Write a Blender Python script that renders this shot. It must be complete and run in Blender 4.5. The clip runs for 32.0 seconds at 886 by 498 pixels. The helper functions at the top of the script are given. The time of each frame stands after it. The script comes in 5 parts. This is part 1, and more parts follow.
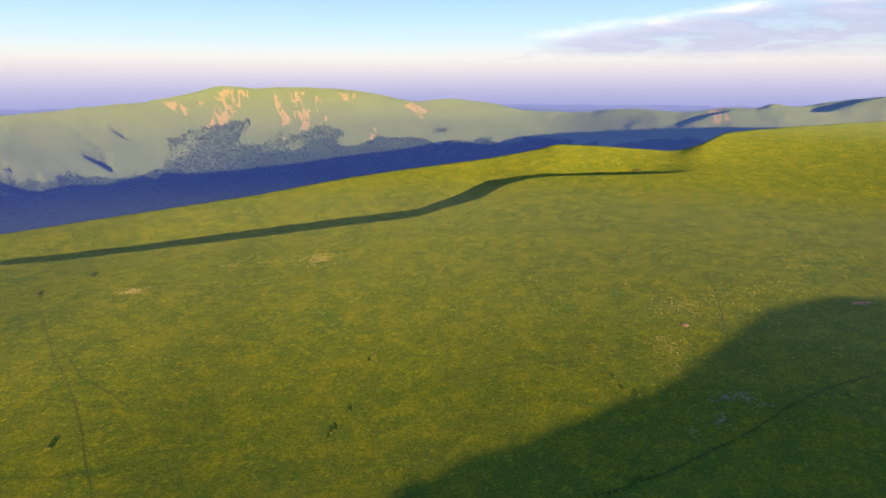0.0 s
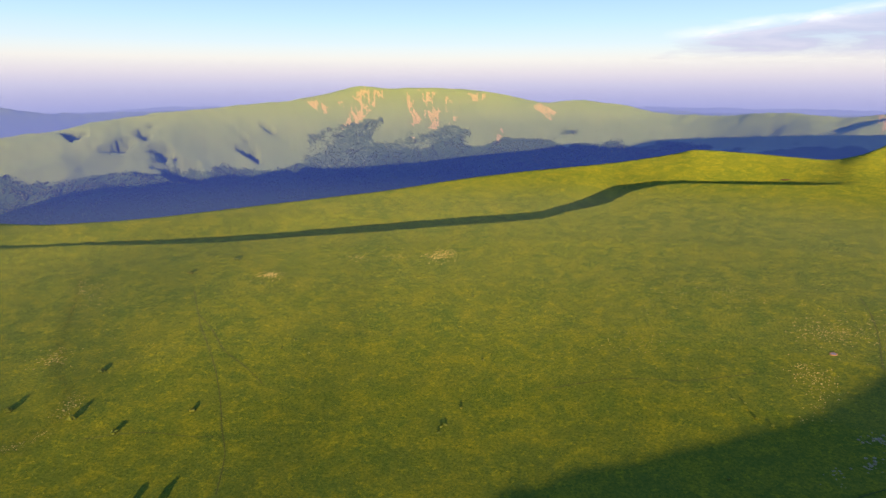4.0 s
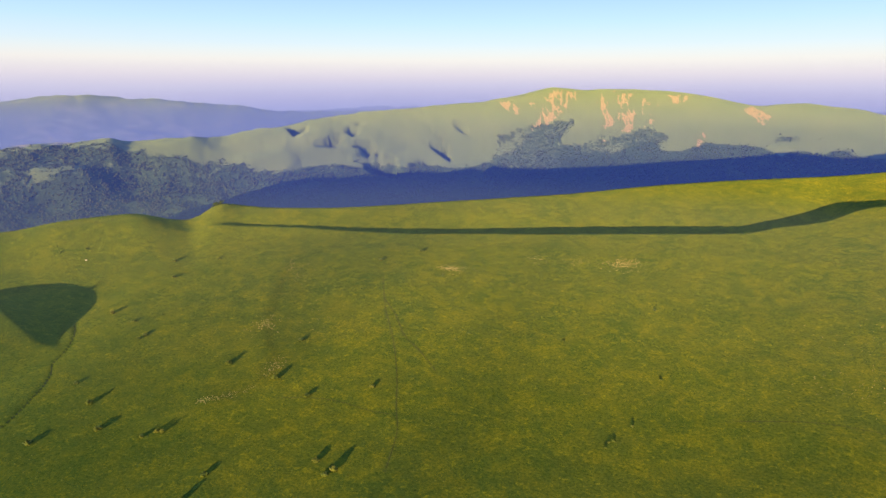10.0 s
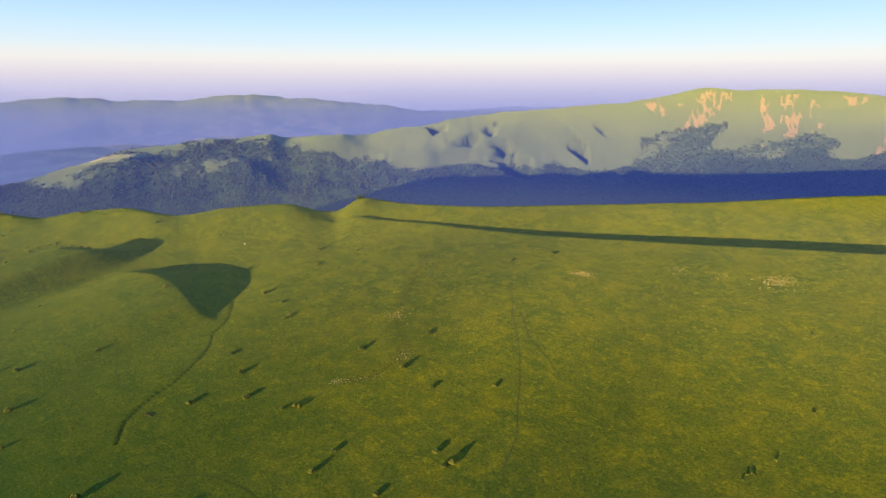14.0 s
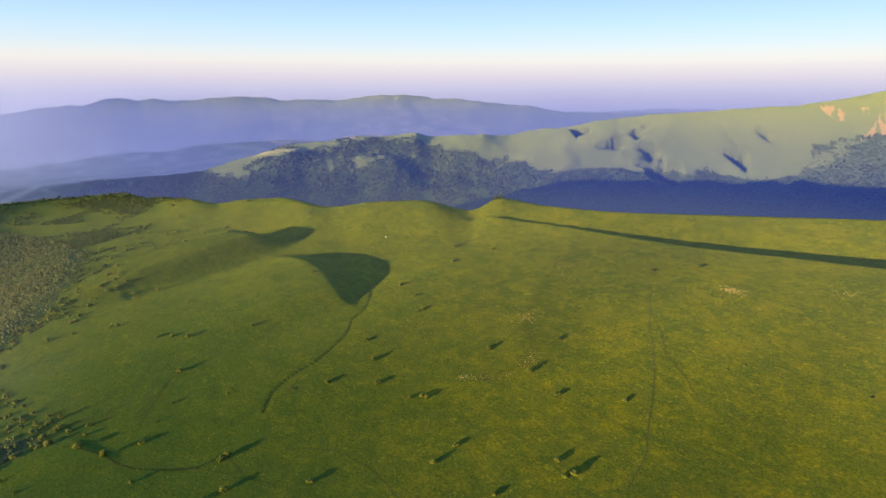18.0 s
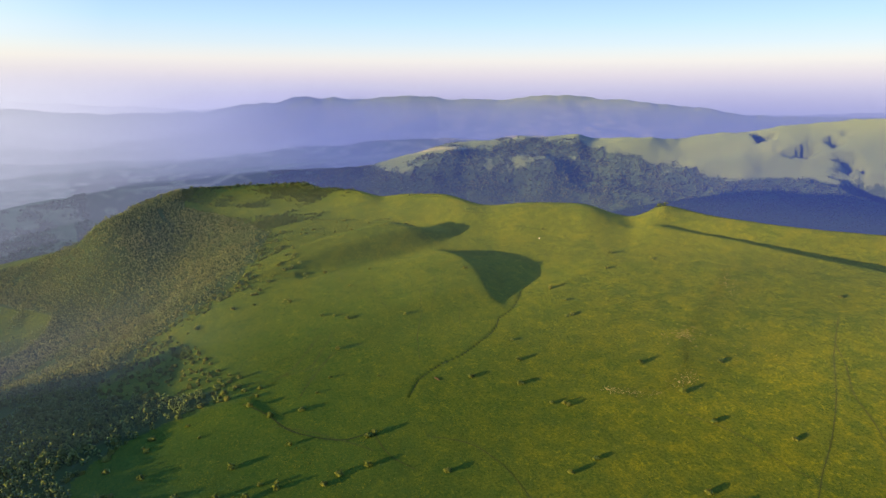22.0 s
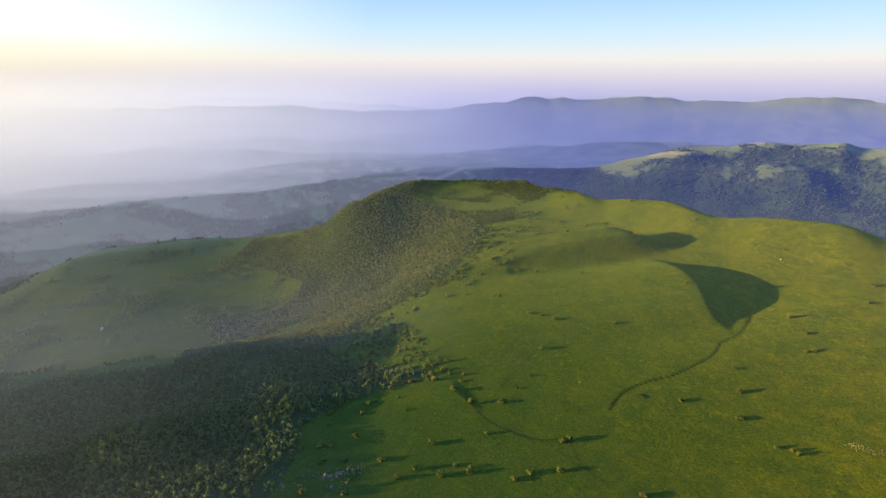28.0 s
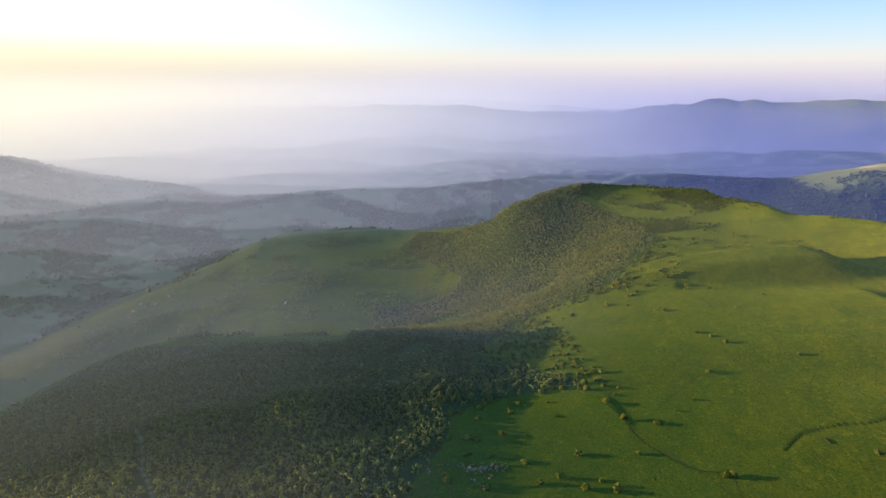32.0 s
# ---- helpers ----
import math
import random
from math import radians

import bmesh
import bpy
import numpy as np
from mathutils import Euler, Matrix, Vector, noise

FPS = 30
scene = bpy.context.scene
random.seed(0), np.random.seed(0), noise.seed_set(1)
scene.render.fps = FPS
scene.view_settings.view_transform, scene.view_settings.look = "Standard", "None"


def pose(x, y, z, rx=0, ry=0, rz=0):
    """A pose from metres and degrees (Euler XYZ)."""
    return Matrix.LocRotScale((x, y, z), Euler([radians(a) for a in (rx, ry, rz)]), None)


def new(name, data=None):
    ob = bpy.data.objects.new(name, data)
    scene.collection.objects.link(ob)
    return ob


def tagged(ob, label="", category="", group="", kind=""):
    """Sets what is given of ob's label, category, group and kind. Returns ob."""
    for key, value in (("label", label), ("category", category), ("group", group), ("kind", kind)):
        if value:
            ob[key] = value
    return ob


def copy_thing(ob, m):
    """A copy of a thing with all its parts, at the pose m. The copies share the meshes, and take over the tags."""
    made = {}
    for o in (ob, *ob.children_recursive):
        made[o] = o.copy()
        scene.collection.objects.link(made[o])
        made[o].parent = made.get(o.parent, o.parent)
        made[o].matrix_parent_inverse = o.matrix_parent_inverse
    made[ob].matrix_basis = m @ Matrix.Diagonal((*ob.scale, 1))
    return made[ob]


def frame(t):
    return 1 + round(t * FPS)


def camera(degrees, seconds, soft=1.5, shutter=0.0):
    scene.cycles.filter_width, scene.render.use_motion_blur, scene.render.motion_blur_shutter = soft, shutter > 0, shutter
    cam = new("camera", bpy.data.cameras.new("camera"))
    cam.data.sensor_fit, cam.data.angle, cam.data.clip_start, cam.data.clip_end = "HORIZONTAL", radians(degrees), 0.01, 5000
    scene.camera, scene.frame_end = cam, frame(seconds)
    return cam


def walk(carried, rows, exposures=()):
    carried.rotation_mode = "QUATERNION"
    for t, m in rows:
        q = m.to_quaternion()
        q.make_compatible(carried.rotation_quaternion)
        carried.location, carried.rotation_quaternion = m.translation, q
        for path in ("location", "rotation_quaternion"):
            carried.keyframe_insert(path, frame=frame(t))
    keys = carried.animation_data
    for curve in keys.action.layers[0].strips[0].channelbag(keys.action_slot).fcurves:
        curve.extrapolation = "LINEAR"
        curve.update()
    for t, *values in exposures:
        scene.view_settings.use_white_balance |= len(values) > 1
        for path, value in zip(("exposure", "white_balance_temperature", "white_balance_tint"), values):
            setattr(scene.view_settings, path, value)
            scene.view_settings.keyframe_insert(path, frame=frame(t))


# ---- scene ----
# The camera hangs still in the air over the plateau and turns slowly to its left.
EYE = (0.0, 0.0, 200.0)
cam = camera(73.53, 32.0, soft=1.5)
TURN = [
    (0.0, 0.03, -15.61, 0.07),
    (0.5, 1.56, -15.61, 0.04),
    (1.0, 3.09, -15.60, 0.02),
    (2.0, 6.14, -15.59, -0.01),
    (3.0, 9.12, -15.55, -0.06),
    (3.5, 10.62, -15.55, -0.09),
    (4.5, 13.48, -15.52, -0.17),
    (5.5, 16.31, -15.50, -0.20),
    (6.0, 17.71, -15.50, -0.17),
    (7.0, 20.62, -15.51, -0.19),
    (8.0, 23.61, -15.49, -0.22),
    (9.0, 26.76, -15.48, -0.13),
    (10.0, 29.92, -15.46, -0.10),
    (11.0, 33.09, -15.48, -0.13),
    (12.0, 36.26, -15.48, -0.04),
    (13.0, 39.52, -15.47, -0.08),
    (14.0, 42.92, -15.44, -0.01),
    (14.5, 44.46, -15.41, -0.05),
    (15.5, 47.65, -15.36, -0.07),
    (16.5, 51.04, -15.41, -0.10),
    (17.0, 52.68, -15.43, -0.10),
    (18.0, 56.35, -15.39, -0.08),
    (19.0, 60.20, -15.41, -0.15),
    (20.0, 64.06, -15.41, -0.24),
    (21.0, 67.88, -15.42, -0.23),
    (22.0, 71.59, -15.43, -0.25),
    (23.0, 75.24, -15.45, -0.24),
    (24.0, 78.75, -15.49, -0.31),
    (25.0, 82.15, -15.49, -0.28),
    (25.5, 83.89, -15.52, -0.28),
    (26.5, 87.35, -15.51, -0.25),
    (27.5, 90.98, -15.49, -0.28),
    (28.0, 92.78, -15.51, -0.30),
    (29.0, 96.81, -15.50, -0.41),
    (30.0, 100.95, -15.55, -0.34),
    (31.0, 104.98, -15.57, -0.34),
    (31.5, 106.94, -15.57, -0.36),
    (32.0, 108.80, -15.57, -0.40),
]
walk(cam, [(t, pose(*EYE, 90 + pitch, roll, yaw)) for t, yaw, pitch, roll in TURN])

# ---- sky and sun ----
SUN_BEARING, SUN_HEIGHT = 190.0, 5.0


def toward(bearing, height=0.0):
    b, h = radians(bearing), radians(height)
    return Vector((-math.sin(b) * math.cos(h), math.cos(b) * math.cos(h), math.sin(h)))


sun = new("sun", bpy.data.lights.new("sun", "SUN"))
sun.data.energy, sun.data.angle, sun.data.color = 3.72, radians(0.35), (1.0, 0.635, 0.17)
sun.matrix_world = Matrix.Translation((0, 0, 900)) @ toward(SUN_BEARING, SUN_HEIGHT).to_track_quat("Z", "Y").to_matrix().to_4x4()

world = bpy.data.worlds.new("sky")
scene.world, world.use_nodes = world, True
wn, wl = world.node_tree.nodes, world.node_tree.links
wn.clear()
sky = wn.new("ShaderNodeTexSky")
sky.sky_type, sky.sun_disc = "NISHITA", False
# rotation 0 is a sun in the +y direction, turning clockwise
sky.sun_elevation, sky.sun_rotation = radians(SUN_HEIGHT), radians(-SUN_BEARING)
sky.air_density, sky.dust_density, sky.ozone_density, sky.altitude = 1.0, 1.5, 2.0, 1500


def wmath(op, a, b=None):
    m = wn.new("ShaderNodeMath")
    m.operation = op
    for k, v in enumerate((a, b)):
        if isinstance(v, (int, float)):
            m.inputs[k].default_value = v
        elif v is not None:
            wl.new(v, m.inputs[k])
    return m.outputs[0]


def wramp(fac, stops):
    r = wn.new("ShaderNodeValToRGB")
    e = r.color_ramp.elements
    while len(e) < len(stops):
        e.new(0.5)
    for k, (p, c) in zip(e, stops):
        k.position, k.color = p, (*c, 1)
    wl.new(fac, r.inputs["Fac"])
    return r.outputs["Color"]


def wmix(fac, a, b):
    m = wn.new("ShaderNodeMix")
    m.data_type = "RGBA"
    wl.new(fac, m.inputs[0])
    wl.new(a, m.inputs[6])
    wl.new(b, m.inputs[7])
    return m.outputs[2]


# evening haze over the horizon: lilac away from the sun, pale yellow towards it
way = wn.new("ShaderNodeTexCoord").outputs["Generated"]
split = wn.new("ShaderNodeSeparateXYZ")
wl.new(way, split.inputs[0])
rise = wmath("MULTIPLY", wmath("ADD", split.outputs["Z"], 0.05), 1.6)
cool = wramp(rise, [(0.0, (0.72, 0.67, 0.80)), (0.08, (0.80, 0.73, 0.81)), (0.11, (0.88, 0.80, 0.81)), (0.14, (0.92, 0.87, 0.83)), (0.18, (0.70, 0.83, 0.94)),
                    (0.23, (0.53, 0.77, 0.98)), (0.30, (0.38, 0.62, 0.97)), (0.70, (0.32, 0.58, 1.0)), (1.0, (0.32, 0.58, 0.98))])
warm = wramp(rise, [(0.0, (0.62, 0.58, 0.52)), (0.085, (0.95, 0.82, 0.55)), (0.15, (1.1, 1.02, 0.74)), (0.2, (1.25, 1.22, 1.1)), (0.32, (1.2, 1.25, 1.3)), (0.7, (0.42, 0.68, 1.0)), (1.0, (0.32, 0.58, 0.98))])
dot = wn.new("ShaderNodeVectorMath")
dot.operation = "DOT_PRODUCT"
wl.new(way, dot.inputs[0])
dot.inputs[1].default_value = toward(SUN_BEARING, SUN_HEIGHT)
glow = wramp(dot.outputs["Value"], [(0.0, (0.04,) * 3), (0.22, (0.36,) * 3), (0.5, (0.88,) * 3), (0.72, (1, 1, 1))])
haze_sky = wn.new("ShaderNodeBackground")
wl.new(wmix(glow, cool, warm), haze_sky.inputs["Color"])
haze_sky.inputs["Strength"].default_value = 0.235
back = wn.new("ShaderNodeBackground")
back.inputs["Strength"].default_value = 0.05
wl.new(sky.outputs[0], back.inputs["Color"])
both = wn.new("ShaderNodeMixShader")
both.inputs[0].default_value = 0.85
wl.new(back.outputs[0], both.inputs[1])
wl.new(haze_sky.outputs[0], both.inputs[2])
wl.new(both.outputs[0], wn.new("ShaderNodeOutputWorld").inputs["Surface"])
scene.view_settings.exposure = 2.25
scene.cycles.transparent_max_bounces = 32

# ---- materials ----
def material(name, rough=0.9):
    m = bpy.data.materials.new(name)
    m.use_nodes = True
    b = m.node_tree.nodes["Principled BSDF"]
    b.inputs["Roughness"].default_value = rough
    b.inputs["Specular IOR Level"].default_value = 0.15
    return m, m.node_tree.nodes, m.node_tree.links, b


def noise_tex(n, l, scale, detail=4.0, rough=0.55, coord=None, warp=0.0):
    t = n.new("ShaderNodeTexNoise")
    t.inputs["Scale"].default_value, t.inputs["Detail"].default_value = scale, detail
    t.inputs["Roughness"].default_value, t.inputs["Distortion"].default_value = rough, warp
    if coord is not None:
        l.new(coord, t.inputs["Vector"])
    return t.outputs["Fac"]


def ramp(n, l, fac, stops):
    r = n.new("ShaderNodeValToRGB")
    e = r.color_ramp.elements
    while len(e) < len(stops):
        e.new(0.5)
    for k, (p, c) in zip(e, stops):
        k.position, k.color = p, (*c, 1) if len(c) == 3 else c
    l.new(fac, r.inputs["Fac"])
    return r.outputs["Color"]


def mix(n, l, fac, a, b, how="MIX"):
    m = n.new("ShaderNodeMix")
    m.data_type, m.blend_type = "RGBA", how
    for socket, value in ((m.inputs[0], fac), (m.inputs[6], a), (m.inputs[7], b)):
        if isinstance(value, (int, float)):
            socket.default_value = value
        elif isinstance(value, tuple):
            socket.default_value = (*value, 1)
        else:
            l.new(value, socket)
    return m.outputs[2]


def bump(n, l, b, height, strength, distance):
    k = n.new("ShaderNodeBump")
    k.inputs["Strength"].default_value, k.inputs["Distance"].default_value = strength, distance
    l.new(height, k.inputs["Height"])
    l.new(k.outputs[0], b.inputs["Normal"])


def mask(n, name):
    a = n.new("ShaderNodeAttribute")
    a.attribute_name = name
    return a.outputs["Fac"]


# ground: grass with woods, bare earth and fields laid over it by masks on the sheet
GROUND, n, l, b = material("hill_grass", 0.95)
b.inputs["Diffuse Roughness"].default_value = 1.0
b.inputs["Specular IOR Level"].default_value = 0.02
co = n.new("ShaderNodeTexCoord").outputs["Object"]
wide = noise_tex(n, l, 0.006, 4, 0.6, co)
mid = noise_tex(n, l, 0.05, 8, 0.75, co, 0.3)
tuft = noise_tex(n, l, 0.16, 6, 0.8, co, 0.5)
fine = noise_tex(n, l, 0.5, 4, 0.7, co)
grass = mix(n, l, wide, (0.040, 0.064, 0.010), (0.080, 0.080, 0.011))
grass = mix(n, l, ramp(n, l, noise_tex(n, l, 0.018, 5, 0.65, co, 0.8), [(0.40, (0, 0, 0)), (0.70, (0.6, 0.6, 0.6))]), grass, (0.118, 0.102, 0.012))
grass = mix(n, l, ramp(n, l, mid, [(0.46, (0, 0, 0)), (0.62, (0.85, 0.85, 0.85))]), grass, (0.140, 0.116, 0.009))
grass = mix(n, l, ramp(n, l, tuft, [(0.53, (0, 0, 0)), (0.66, (0.75, 0.75, 0.75))]), grass, (0.215, 0.170, 0.008))
grass = mix(n, l, ramp(n, l, fine, [(0.32, (0.2, 0.2, 0.2)), (0.60, (1, 1, 1))]), (0.026, 0.044, 0.007), grass)
# greener, darker grass that paints the side light on the western pasture
side_lit = mix(n, l, mid, (0.027, 0.060, 0.010), (0.072, 0.088, 0.012))
side_lit = mix(n, l, ramp(n, l, tuft, [(0.52, (0, 0, 0)), (0.68, (0.8, 0.8, 0.8))]), side_lit, (0.112, 0.108, 0.012))
side_lit = mix(n, l, ramp(n, l, fine, [(0.34, (0.25, 0.25, 0.25)), (0.58, (1, 1, 1))]), (0.024, 0.048, 0.008), side_lit)
grass = mix(n, l, mask(n, "side_lit"), grass, side_lit)
fleck = n.new("ShaderNodeMath")
fleck.operation = "MULTIPLY"
l.new(ramp(n, l, noise_tex(n, l, 0.8, 3, 0.7, co), [(0.54, (0, 0, 0)), (0.66, (1, 1, 1))]), fleck.inputs[0])
l.new(ramp(n, l, noise_tex(n, l, 0.03, 5, 0.7, co, 0.6), [(0.40, (0.1, 0.1, 0.1)), (0.68, (1, 1, 1))]), fleck.inputs[1])
grass = mix(n, l, fleck.outputs[0], grass, (0.165, 0.132, 0.008))
# haze put into the base colour: greyer, bluer grass on the distant heights
grass = mix(n, l, mask(n, "upland"), grass, mix(n, l, wide, (0.080, 0.099, 0.040), (0.123, 0.130, 0.053)))
woods = mix(n, l, noise_tex(n, l, 0.06, 5, 0.7, co), (0.020, 0.036, 0.014), (0.055, 0.070, 0.022))
earth = mix(n, l, noise_tex(n, l, 0.05, 5, 0.7, co), (0.22, 0.15, 0.085), (0.36, 0.26, 0.16))
field = mix(n, l, noise_tex(n, l, 0.02, 5, 0.7, co), (0.10, 0.11, 0.04), (0.32, 0.25, 0.14))
blot = n.new("ShaderNodeMath")
blot.operation = "MULTIPLY_ADD"
l.new(noise_tex(n, l, 0.07, 7, 0.8, co), blot.inputs[0])
blot.inputs[1].default_value = 1.5
l.new(mask(n, "woods"), blot.inputs[2])
cut = n.new("ShaderNodeMath")
cut.operation = "SUBTRACT"
l.new(blot.outputs[0], cut.inputs[0])
cut.inputs[1].default_value = 1.18
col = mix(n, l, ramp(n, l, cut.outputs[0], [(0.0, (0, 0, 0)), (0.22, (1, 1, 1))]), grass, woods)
col = mix(n, l, mask(n, "field"), col, field)
col = mix(n, l, mask(n, "damp"), col, mix(n, l, fine, (0.012, 0.026, 0.003), (0.024, 0.042, 0.004)))
col = mix(n, l, mask(n, "earth"), col, earth)
tall = n.new("ShaderNodeMapping")
tall.inputs["Scale"].default_value = (0.09, 0.09, 0.010)
l.new(co, tall.inputs["Vector"])
slip = n.new("ShaderNodeMath")
slip.operation = "MULTIPLY_ADD"
l.new(noise_tex(n, l, 1.0, 7, 0.7, tall.outputs[0], 0.3), slip.inputs[0])
slip.inputs[1].default_value = 2.4
l.new(mask(n, "scree"), slip.inputs[2])
lay = n.new("ShaderNodeMath")
lay.operation = "SUBTRACT"
l.new(slip.outputs[0], lay.inputs[0])
lay.inputs[1].default_value = 1.86
col = mix(n, l, ramp(n, l, lay.outputs[0], [(0.0, (0, 0, 0)), (0.12, (1, 1, 1))]), col, mix(n, l, noise_tex(n, l, 0.09, 6, 0.75, co), (0.135, 0.094, 0.044), (0.265, 0.182, 0.085)))
whole = n.new("ShaderNodeVectorMath")
whole.operation = "MULTIPLY"
whole.inputs[1].default_value = (0.89, 1.10, 1.35)
l.new(col, whole.inputs[0])
l.new(whole.outputs[0], b.inputs["Base Color"])
bump(n, l, b, fine, 0.5, 0.6)


# foliage: every clump of leaves its own green
def foliage(name, dark, light, tip):
    m, n, l, b = material(name, 0.8)
    dark, light, tip = ((r * 0.82, g, v * 1.2) for r, g, v in (dark, light, tip))
    geo = n.new("ShaderNodeNewGeometry").outputs["Random Per Island"]
    tree = n.new("ShaderNodeObjectInfo").outputs["Random"]
    c = mix(n, l, geo, dark, light)
    c = mix(n, l, ramp(n, l, tree, [(0.3, (0, 0, 0)), (1.0, (0.6, 0.6, 0.6))]), c, tip)
    co = n.new("ShaderNodeTexCoord").outputs["Object"]
    c = mix(n, l, ramp(n, l, noise_tex(n, l, 0.02, 3, 0.6, co), [(0.4, (0, 0, 0)), (0.65, (0.7, 0.7, 0.7))]), c, tip)
    l.new(c, b.inputs["Base Color"])
    through_leaf, leaf = n.new("ShaderNodeBsdfTranslucent"), n.new("ShaderNodeMixShader")
    l.new(c, through_leaf.inputs["Color"])
    leaf.inputs[0].default_value = 0.45
    l.new(b.outputs[0], leaf.inputs[1])
    l.new(through_leaf.outputs[0], leaf.inputs[2])
    l.new(leaf.outputs[0], n["Material Output"].inputs["Surface"])
    return m


# leaf colour lightened to make up for the shade on the near wood
LEAVES = foliage("wood_leaves", (0.095, 0.130, 0.038), (0.160, 0.188, 0.054), (0.190, 0.196, 0.058))
# the far wood's sunlit, hazy paleness is put into its leaf colour
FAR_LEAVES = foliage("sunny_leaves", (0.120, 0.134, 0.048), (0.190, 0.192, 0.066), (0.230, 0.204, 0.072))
# the same leaf left darker for woods and scrub standing in full sun
DARK_LEAVES = foliage("dark_leaves", (0.046, 0.068, 0.018), (0.078, 0.098, 0.025), (0.098, 0.104, 0.028))
BUSH = foliage("bush_leaves", (0.065, 0.090, 0.016), (0.145, 0.160, 0.028), (0.205, 0.175, 0.034))
BARK, n, l, b = material("bark", 0.9)
co = n.new("ShaderNodeTexCoord").outputs["Object"]
l.new(mix(n, l, noise_tex(n, l, 3, 4, 0.6, co), (0.05, 0.035, 0.022), (0.14, 0.11, 0.08)), b.inputs["Base Color"])
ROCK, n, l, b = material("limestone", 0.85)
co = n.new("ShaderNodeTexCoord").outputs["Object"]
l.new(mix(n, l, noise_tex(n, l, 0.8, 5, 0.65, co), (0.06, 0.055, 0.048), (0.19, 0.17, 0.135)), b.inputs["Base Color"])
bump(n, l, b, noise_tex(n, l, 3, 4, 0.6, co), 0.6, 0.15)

# evening haze painted on a faint sheet that thins upward and round towards the sun: with glow it gives off the haze
# colour itself, else it is blue in the light it sends back, warm in what it lets through
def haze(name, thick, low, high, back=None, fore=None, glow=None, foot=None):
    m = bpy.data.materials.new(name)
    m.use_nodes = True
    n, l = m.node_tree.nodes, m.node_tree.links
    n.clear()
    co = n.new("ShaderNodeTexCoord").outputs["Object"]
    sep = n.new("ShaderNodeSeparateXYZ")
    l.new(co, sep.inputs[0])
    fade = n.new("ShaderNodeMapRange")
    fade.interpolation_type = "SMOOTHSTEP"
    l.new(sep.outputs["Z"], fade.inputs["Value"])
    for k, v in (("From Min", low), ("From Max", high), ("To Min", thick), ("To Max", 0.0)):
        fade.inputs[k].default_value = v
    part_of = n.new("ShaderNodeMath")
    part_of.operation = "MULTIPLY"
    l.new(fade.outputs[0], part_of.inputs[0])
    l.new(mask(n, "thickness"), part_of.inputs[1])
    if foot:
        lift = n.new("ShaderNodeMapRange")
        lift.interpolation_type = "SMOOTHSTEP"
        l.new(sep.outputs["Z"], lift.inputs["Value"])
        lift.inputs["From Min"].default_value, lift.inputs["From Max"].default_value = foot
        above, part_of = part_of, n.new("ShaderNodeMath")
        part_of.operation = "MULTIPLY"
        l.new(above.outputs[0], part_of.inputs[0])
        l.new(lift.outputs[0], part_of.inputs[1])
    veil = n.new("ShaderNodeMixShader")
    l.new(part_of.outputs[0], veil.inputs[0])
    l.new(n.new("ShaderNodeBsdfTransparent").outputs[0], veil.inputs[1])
    # painted airlight: the sheet emits its colour, whatever light falls on it
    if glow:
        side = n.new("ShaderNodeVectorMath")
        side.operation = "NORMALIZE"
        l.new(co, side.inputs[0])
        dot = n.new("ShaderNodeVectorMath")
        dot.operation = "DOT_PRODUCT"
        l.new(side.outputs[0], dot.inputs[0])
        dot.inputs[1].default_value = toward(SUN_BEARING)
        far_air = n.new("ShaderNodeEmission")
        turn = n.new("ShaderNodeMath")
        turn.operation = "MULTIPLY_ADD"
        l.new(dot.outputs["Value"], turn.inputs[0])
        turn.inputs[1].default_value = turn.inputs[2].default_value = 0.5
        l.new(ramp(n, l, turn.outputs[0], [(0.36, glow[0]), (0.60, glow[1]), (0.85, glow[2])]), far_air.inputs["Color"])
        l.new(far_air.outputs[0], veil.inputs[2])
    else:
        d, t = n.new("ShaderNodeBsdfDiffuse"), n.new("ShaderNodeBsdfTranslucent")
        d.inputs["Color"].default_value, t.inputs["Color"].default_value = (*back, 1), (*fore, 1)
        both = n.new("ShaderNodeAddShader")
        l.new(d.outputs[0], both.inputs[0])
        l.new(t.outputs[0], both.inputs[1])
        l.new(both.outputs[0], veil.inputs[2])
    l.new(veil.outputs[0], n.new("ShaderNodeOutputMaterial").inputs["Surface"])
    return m


